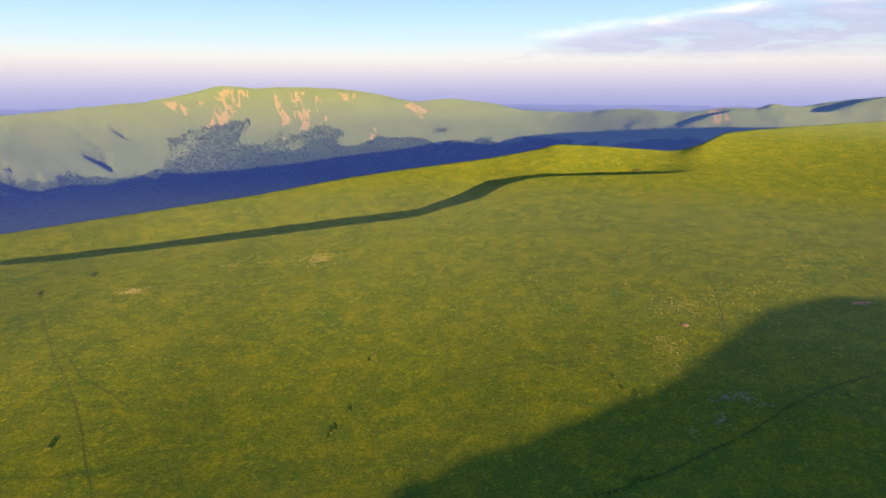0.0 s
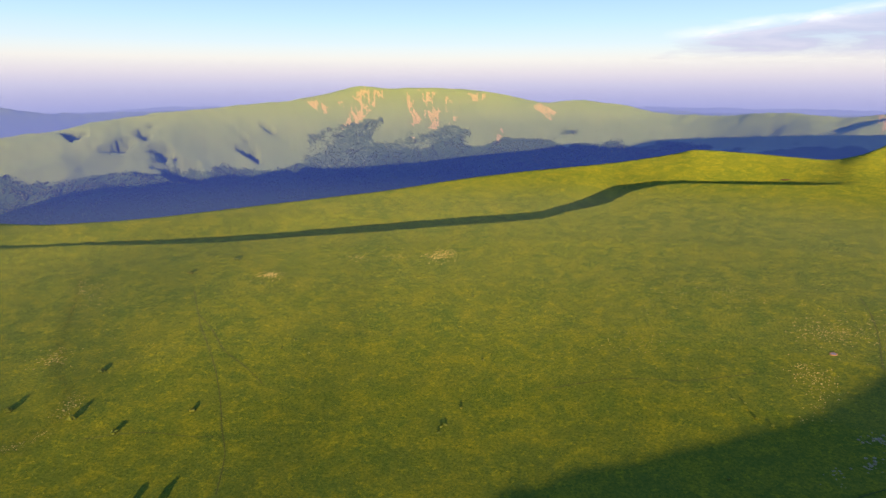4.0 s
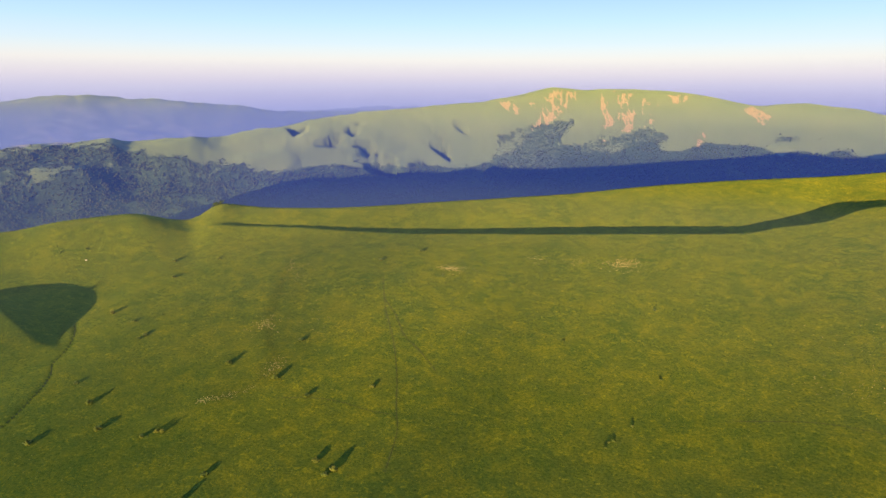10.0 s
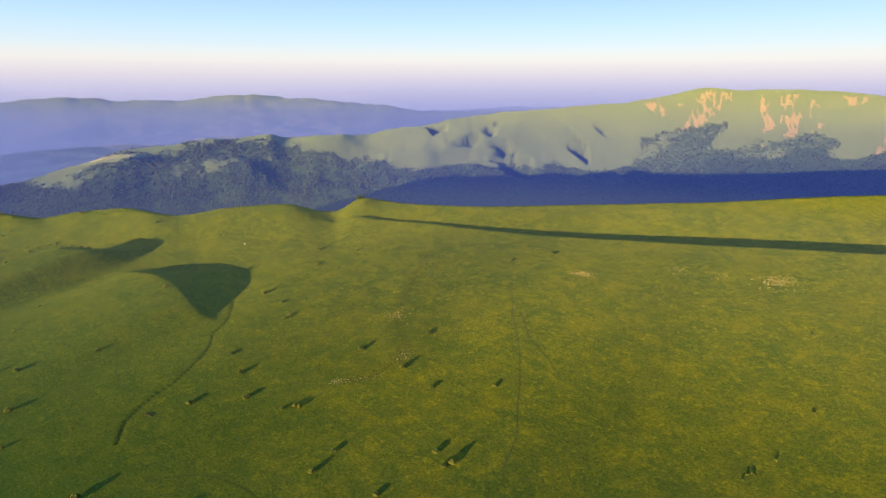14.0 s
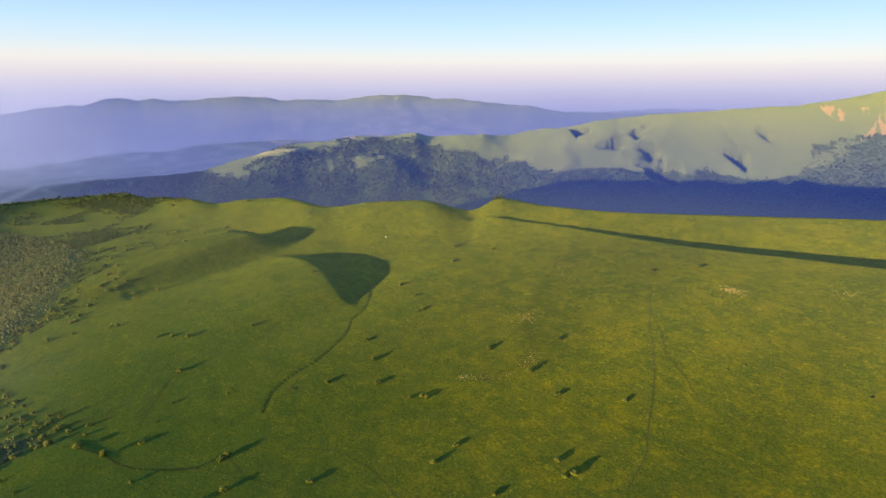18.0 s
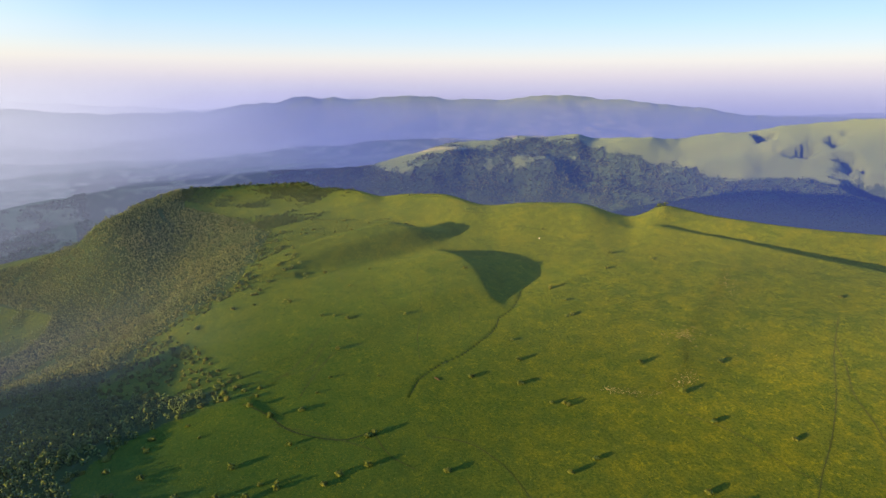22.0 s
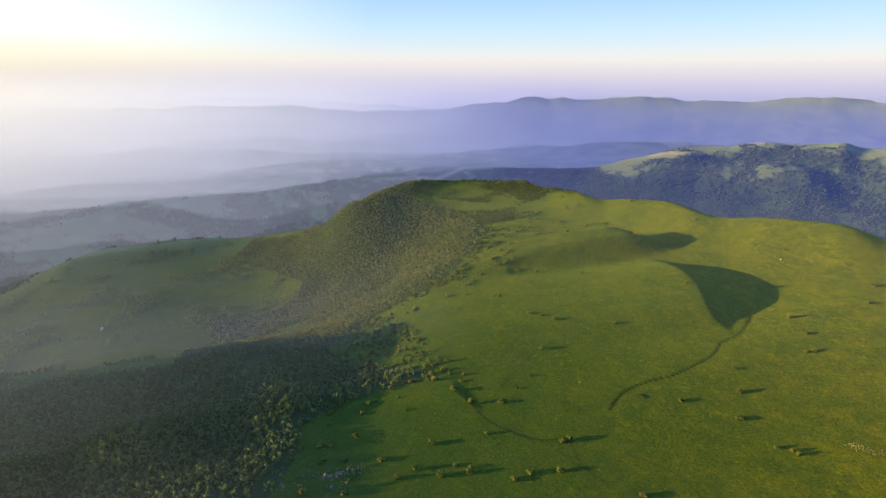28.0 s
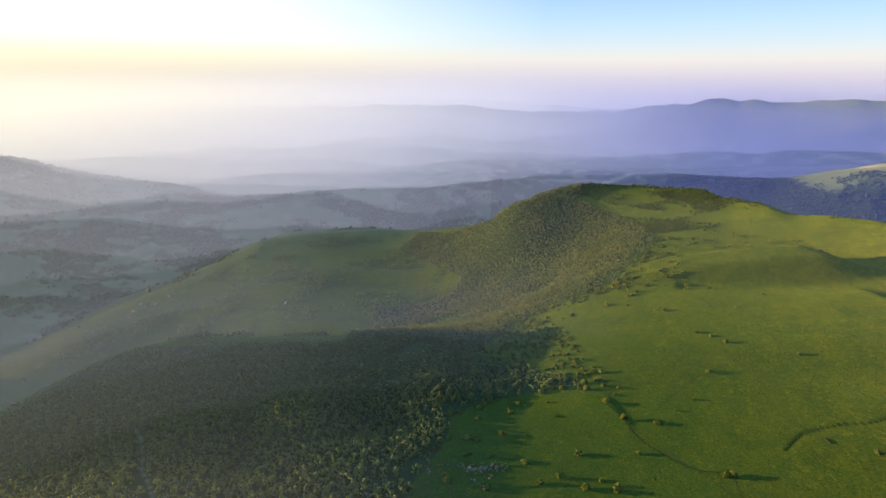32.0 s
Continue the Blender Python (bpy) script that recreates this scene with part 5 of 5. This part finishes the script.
# ---- rocks ----
def rock_shape(seed):
    rng = np.random.default_rng(seed)
    bm = bmesh.new()
    bmesh.ops.create_icosphere(bm, subdivisions=1, radius=1.0)
    v = np.array([k.co for k in bm.verts])
    f = np.array([[k.index for k in g.verts] for g in bm.faces])
    bm.free()
    return v * rng.uniform(0.65, 1.25, (len(v), 1)) * np.array((1.0, rng.uniform(0.55, 0.95), rng.uniform(0.4, 0.7))), f


ROCKS = [rock_shape(300 + k) for k in range(6)]


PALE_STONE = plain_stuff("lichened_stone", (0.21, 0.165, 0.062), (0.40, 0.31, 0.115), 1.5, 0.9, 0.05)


def stony_patch(name, sights, count, spread, sizes, label, seed, mat=PALE_STONE):
    rng = np.random.default_rng(seed)
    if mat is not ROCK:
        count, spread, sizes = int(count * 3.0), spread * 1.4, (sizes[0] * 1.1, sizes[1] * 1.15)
    spots = run_of(sights, 3.0) if len(sights) > 1 else np.array([survey(*sights[0])])
    at = spots[rng.integers(0, len(spots), count)] + rng.normal(0, 1, (count, 2)) * spread * rng.uniform(0.3, 1.3, (count, 1))
    return strew(name, at, ROCKS, sizes, mat, label, "rocks", seed)


STONES = "pale weathered stones strewn over the short grass"
for k, (sights, count, spread, sizes) in enumerate((
        ([(12.6, 16.2), (11.2, 16.1)], 120, 8, (0.3, 1.0)), ([(17.5, 16.2), (14.3, 16.4)], 40, 8, (0.25, 0.7)), ([(29.6, 17.3), (28.2, 17.4)], 90, 5, (0.3, 0.9)),
        ([(-22.0, 19.8), (-24.6, 19.2)], 160, 11, (0.25, 0.7)), ([(-26, 18.8), (-33, 15.8)], 150, 22, (0.25, 0.7)), ([(-31, 14.2), (-35, 13.5)], 90, 22, (0.3, 0.8)),
        ([(-14, 17.6), (-18, 17.9)], 90, 16, (0.25, 0.6)), ([(-9, 18.6), (-13, 18.4)], 60, 16, (0.25, 0.6)), ([(-6.5, 23.4), (-14.7, 22.0)], 70, 14, (0.2, 0.55)),
        ([(-21.8, 22.6), (-23.9, 24.4)], 90, 7, (0.25, 0.7)), ([(-24, 25), (-22.5, 27)], 30, 5, (0.25, 0.6)))):
    stony_patch("stones", sights, count, spread, sizes, STONES, 400 + k)
# first three patches lie in shade, painted in by using the darker ROCK
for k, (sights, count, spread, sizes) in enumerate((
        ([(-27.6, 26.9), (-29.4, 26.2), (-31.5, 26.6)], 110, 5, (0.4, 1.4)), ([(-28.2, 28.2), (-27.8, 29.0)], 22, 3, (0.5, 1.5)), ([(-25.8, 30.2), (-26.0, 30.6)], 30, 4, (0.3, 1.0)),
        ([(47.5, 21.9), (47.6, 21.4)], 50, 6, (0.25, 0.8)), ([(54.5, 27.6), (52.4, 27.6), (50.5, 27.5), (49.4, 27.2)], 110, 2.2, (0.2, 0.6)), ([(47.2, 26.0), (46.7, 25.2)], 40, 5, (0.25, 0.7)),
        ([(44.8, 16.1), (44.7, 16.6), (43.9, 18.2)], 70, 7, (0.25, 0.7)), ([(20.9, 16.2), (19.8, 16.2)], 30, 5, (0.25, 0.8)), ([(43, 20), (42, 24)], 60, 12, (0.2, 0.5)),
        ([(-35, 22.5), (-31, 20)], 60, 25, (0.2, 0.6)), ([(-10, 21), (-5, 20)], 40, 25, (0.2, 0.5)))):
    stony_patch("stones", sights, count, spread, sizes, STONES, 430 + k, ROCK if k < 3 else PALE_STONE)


# the outcrop by the rim: blocks of limestone standing out of the turf
def outcrop():
    rng = np.random.default_rng(51)
    x0, y0 = survey(104.8, 36.4)
    top = tagged(new("rock_outcrop"), "grey-white limestone outcrop beside the wood's border", "rocks")
    top.location = (x0, y0, float(height(x0, y0)))
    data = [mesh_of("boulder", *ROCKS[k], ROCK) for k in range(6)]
    line = np.concatenate([run_of([(109.5, 35.7), (107, 35.6), (105, 36.1), (102.9, 35.7), (101.5, 35.6)], 2.0), run_of([(105.6, 37.2), (103.4, 36.9)], 2.0), run_of([(105.4, 36.1), (102.9, 35.6)], 1.0), run_of([(111, 36), (110, 36.2)], 2.0)])
    for k in range(200):
        x, y = line[rng.integers(0, len(line))] + rng.normal(0, 2.2, 2) * (2.2 if k % 5 == 0 else 1)
        piece = new("boulder", data[k % 6])
        piece.parent = top
        s = float(rng.uniform(0.3, 0.9)) * (2.4 if rng.random() < 0.18 else 1.0)
        piece.matrix_basis = Matrix.Translation((x - x0, y - y0, float(height(x, y) - height(x0, y0)) + 0.15 * s)) @ Euler(rng.uniform(0, 6.28, 3)).to_matrix().to_4x4() @ Matrix.Scale(s, 4)


outcrop()


# ---- what people have built ----
WOOD_GREY = plain_stuff("weathered_timber", (0.16, 0.12, 0.09), (0.34, 0.27, 0.2), 2.0, 0.85, 0.02)
RUST = plain_stuff("rusty_sheet", (0.20, 0.07, 0.04), (0.36, 0.15, 0.09), 1.2, 0.7, 0.02)
WHITE = plain_stuff("white_wash", (0.40, 0.40, 0.40), (0.56, 0.56, 0.55), 1.5, 0.7, 0.01)
SHEET = plain_stuff("blue_sheet", (0.06, 0.08, 0.18), (0.12, 0.15, 0.26), 1.5, 0.55, 0.02)
STONE = plain_stuff("dry_stone", (0.14, 0.075, 0.045), (0.28, 0.16, 0.10), 1.0, 0.9, 0.08)
DARK_WOOD = plain_stuff("wet_timber", (0.025, 0.020, 0.015), (0.06, 0.045, 0.03), 1.0, 0.8, 0.02)
SOIL = plain_stuff("bare_soil", (0.03, 0.02, 0.014), (0.07, 0.045, 0.03), 0.6, 0.95, 0.1)


def part(name, bm, mat, parent, label=""):
    data = bpy.data.meshes.new(name)
    bm.to_mesh(data)
    bm.free()
    data.materials.append(mat)
    ob = new(name, data)
    ob.parent = parent
    return tagged(ob, label)


def block(size, at=(0, 0, 0), turn=0.0, bevel=0.03, bm=None):
    bm = bm or bmesh.new()
    made = bmesh.ops.create_cube(bm, size=1.0, matrix=pose(*at, 0, 0, turn) @ Matrix.Diagonal((*size, 1)))["verts"]
    if bevel:
        edges = list({e for v in made for e in v.link_edges})
        bmesh.ops.bevel(bm, geom=edges, offset=bevel, segments=1, affect="EDGES")
    return bm


def site(name, bearing, dip, turn, label, category, group=""):
    x, y = survey(bearing, dip)
    ob = tagged(new(name), label, category, group)
    ob.matrix_basis = pose(x, y, float(height(x, y)), 0, 0, turn)
    return ob


def gable(length, width, rise, over, thick):
    """Two sloping roof leaves over a ridge."""
    bm = bmesh.new()
    for side in (-1, 1):
        slope = math.hypot(width / 2 + over, rise)
        m = pose(0, side * (width / 2 + over) / 2, rise / 2, -side * math.degrees(math.atan2(rise, width / 2 + over)))
        bmesh.ops.create_cube(bm, size=1.0, matrix=m @ Matrix.Diagonal((length + 2 * over, slope, thick, 1)))
    return bm


def shed(name, bearing, dip, turn, size, wall_mat, roof_mat, label):
    length, width, tall = size
    ob = site(name, bearing, dip, turn, label, "shed", "farm sheds")
    for nm, dims, at in (("wall", (length, 0.2, tall), (0, width / 2, tall / 2 - 0.3)), ("wall", (length, 0.2, tall), (0, -width / 2, tall / 2 - 0.3)),
                         ("wall", (0.2, width - 0.2, tall), (length / 2 - 0.1, 0, tall / 2 - 0.3)), ("wall", (0.2, width - 0.2, tall), (-length / 2 + 0.1, 0, tall / 2 - 0.3))):
        part(nm, block(dims, at), wall_mat, ob)
    roof = part("roof", gable(length, width, width * 0.28, 0.4, 0.12), roof_mat, ob, "pitched sheet roof")
    roof.location = (0, 0, tall - 0.3)
    part("door", block((1.4, 0.08, 1.9), (length * 0.2, -width / 2 - 0.12, 0.8)), WOOD_GREY, ob, "plank door")
    return ob


# a herder's stone pen with a blue sheet stretched over it
pen = site("stone_pen", -23.7, 21.2, 25, "small ring of reddish stones with a blue sheet cover", "pen")
ring = np.random.default_rng(31)
for k in range(22):
    a = k / 22 * 2 * math.pi
    for row in range(2):
        bm = block((0.85, 0.6, 0.5), (0, 0, 0), 0, 0.1)
        stone = part("stone", bm, STONE, pen)
        stone.matrix_basis = pose(2.6 * math.cos(a + row * 0.14), 2.2 * math.sin(a + row * 0.14), 0.15 + row * 0.42, float(ring.uniform(-8, 8)), float(ring.uniform(-8, 8)), math.degrees(a) + 90)
bm = bmesh.new()
bmesh.ops.create_grid(bm, x_segments=8, y_segments=8, size=1.7)
for v in bm.verts:
    v.co.z = 0.95 - 0.12 * (v.co.x ** 2 + v.co.y ** 2) + 0.06 * math.sin(4 * v.co.x + v.co.y)
bmesh.ops.solidify(bm, geom=bm.faces[:], thickness=0.05)
part("cover", bm, SHEET, pen, "sagging blue sheet")

# a tumbled timber sheepfold and its boards
fold = site("ruined_sheepfold", -37.0, 17.0, 8, "collapsed sheepfold of brown boards and rusty sheet", "sheepfold")
mess = np.random.default_rng(33)
for k in range(16):
    board = part("board", block((float(mess.uniform(4, 9)), 0.35, 0.12), bevel=0.02), WOOD_GREY if k % 3 else RUST, fold)
    board.matrix_basis = pose(float(mess.uniform(-9, 9)), float(mess.uniform(-2.5, 2.5)), float(mess.uniform(0.1, 0.9)), float(mess.uniform(-15, 15)), float(mess.uniform(-8, 8)), float(mess.uniform(-25, 25)))
for k in range(7):
    part("post", block((0.25, 0.25, 1.7), (-9 + 3 * k, 3.0, 0.6)), WOOD_GREY, fold)
for k in range(3):
    sheet = part("roof_sheet", block((5.5, 2.6, 0.08), bevel=0.02), RUST, fold, "rusty roof sheet")
    sheet.matrix_basis = pose(-6 + 6 * k, 0.6, 1.0, 14, 4 * (k - 1), 6 * k)

# the bare bank far out on the pasture
bank = site("earth_bank", -18.2, 7.62, 6, "dark bare earth bank cut into the pasture", "bank")
bm = bmesh.new()
bmesh.ops.create_uvsphere(bm, u_segments=24, v_segments=12, radius=1.0)
for v in bm.verts:
    n3 = noise.noise(v.co * 2.5)
    v.co = Vector((v.co.x * 10 * (1 + 0.15 * n3), v.co.y * 3.0, v.co.z * 1.3 * (1 + 0.3 * n3)))
part("soil", bm, SOIL, bank)

# sheds on the low meadow and by the river
shed("shed", 124.5, 20.2, 28, (8, 3, 2.2), WHITE, WHITE, "long white shed on the low meadow")
for k, (bearing, dip, turn) in enumerate(((137.2, 18.75, 10), (136.0, 18.9, 40), (137.9, 19.3, 70), (134.8, 18.4, 20))):
    shed("shed", bearing, dip, turn, (6, 4, 2.4), WHITE, RUST, "small farm shed with a rusty red roof beside trees")
shed("shed", 62.0, 14.2, 12, (1.6, 1.2, 1.2), WHITE, WHITE, "small white herder's hut on the pasture")
# a feeding trough by the creek
trough = site("trough", 72.1, 27.8, 20, "dark wooden feeding trough on the pasture", "trough")
for dims, at in (((7, 0.15, 0.7), (0, 0.45, 0.4)), ((7, 0.15, 0.7), (0, -0.45, 0.4)), ((6.8, 0.75, 0.12), (0, 0, 0.15)), ((0.15, 0.8, 0.7), (3.4, 0, 0.4)), ((0.15, 0.8, 0.7), (-3.4, 0, 0.4))):
    part("board", block(dims, at, 0, 0.02), DARK_WOOD, trough)
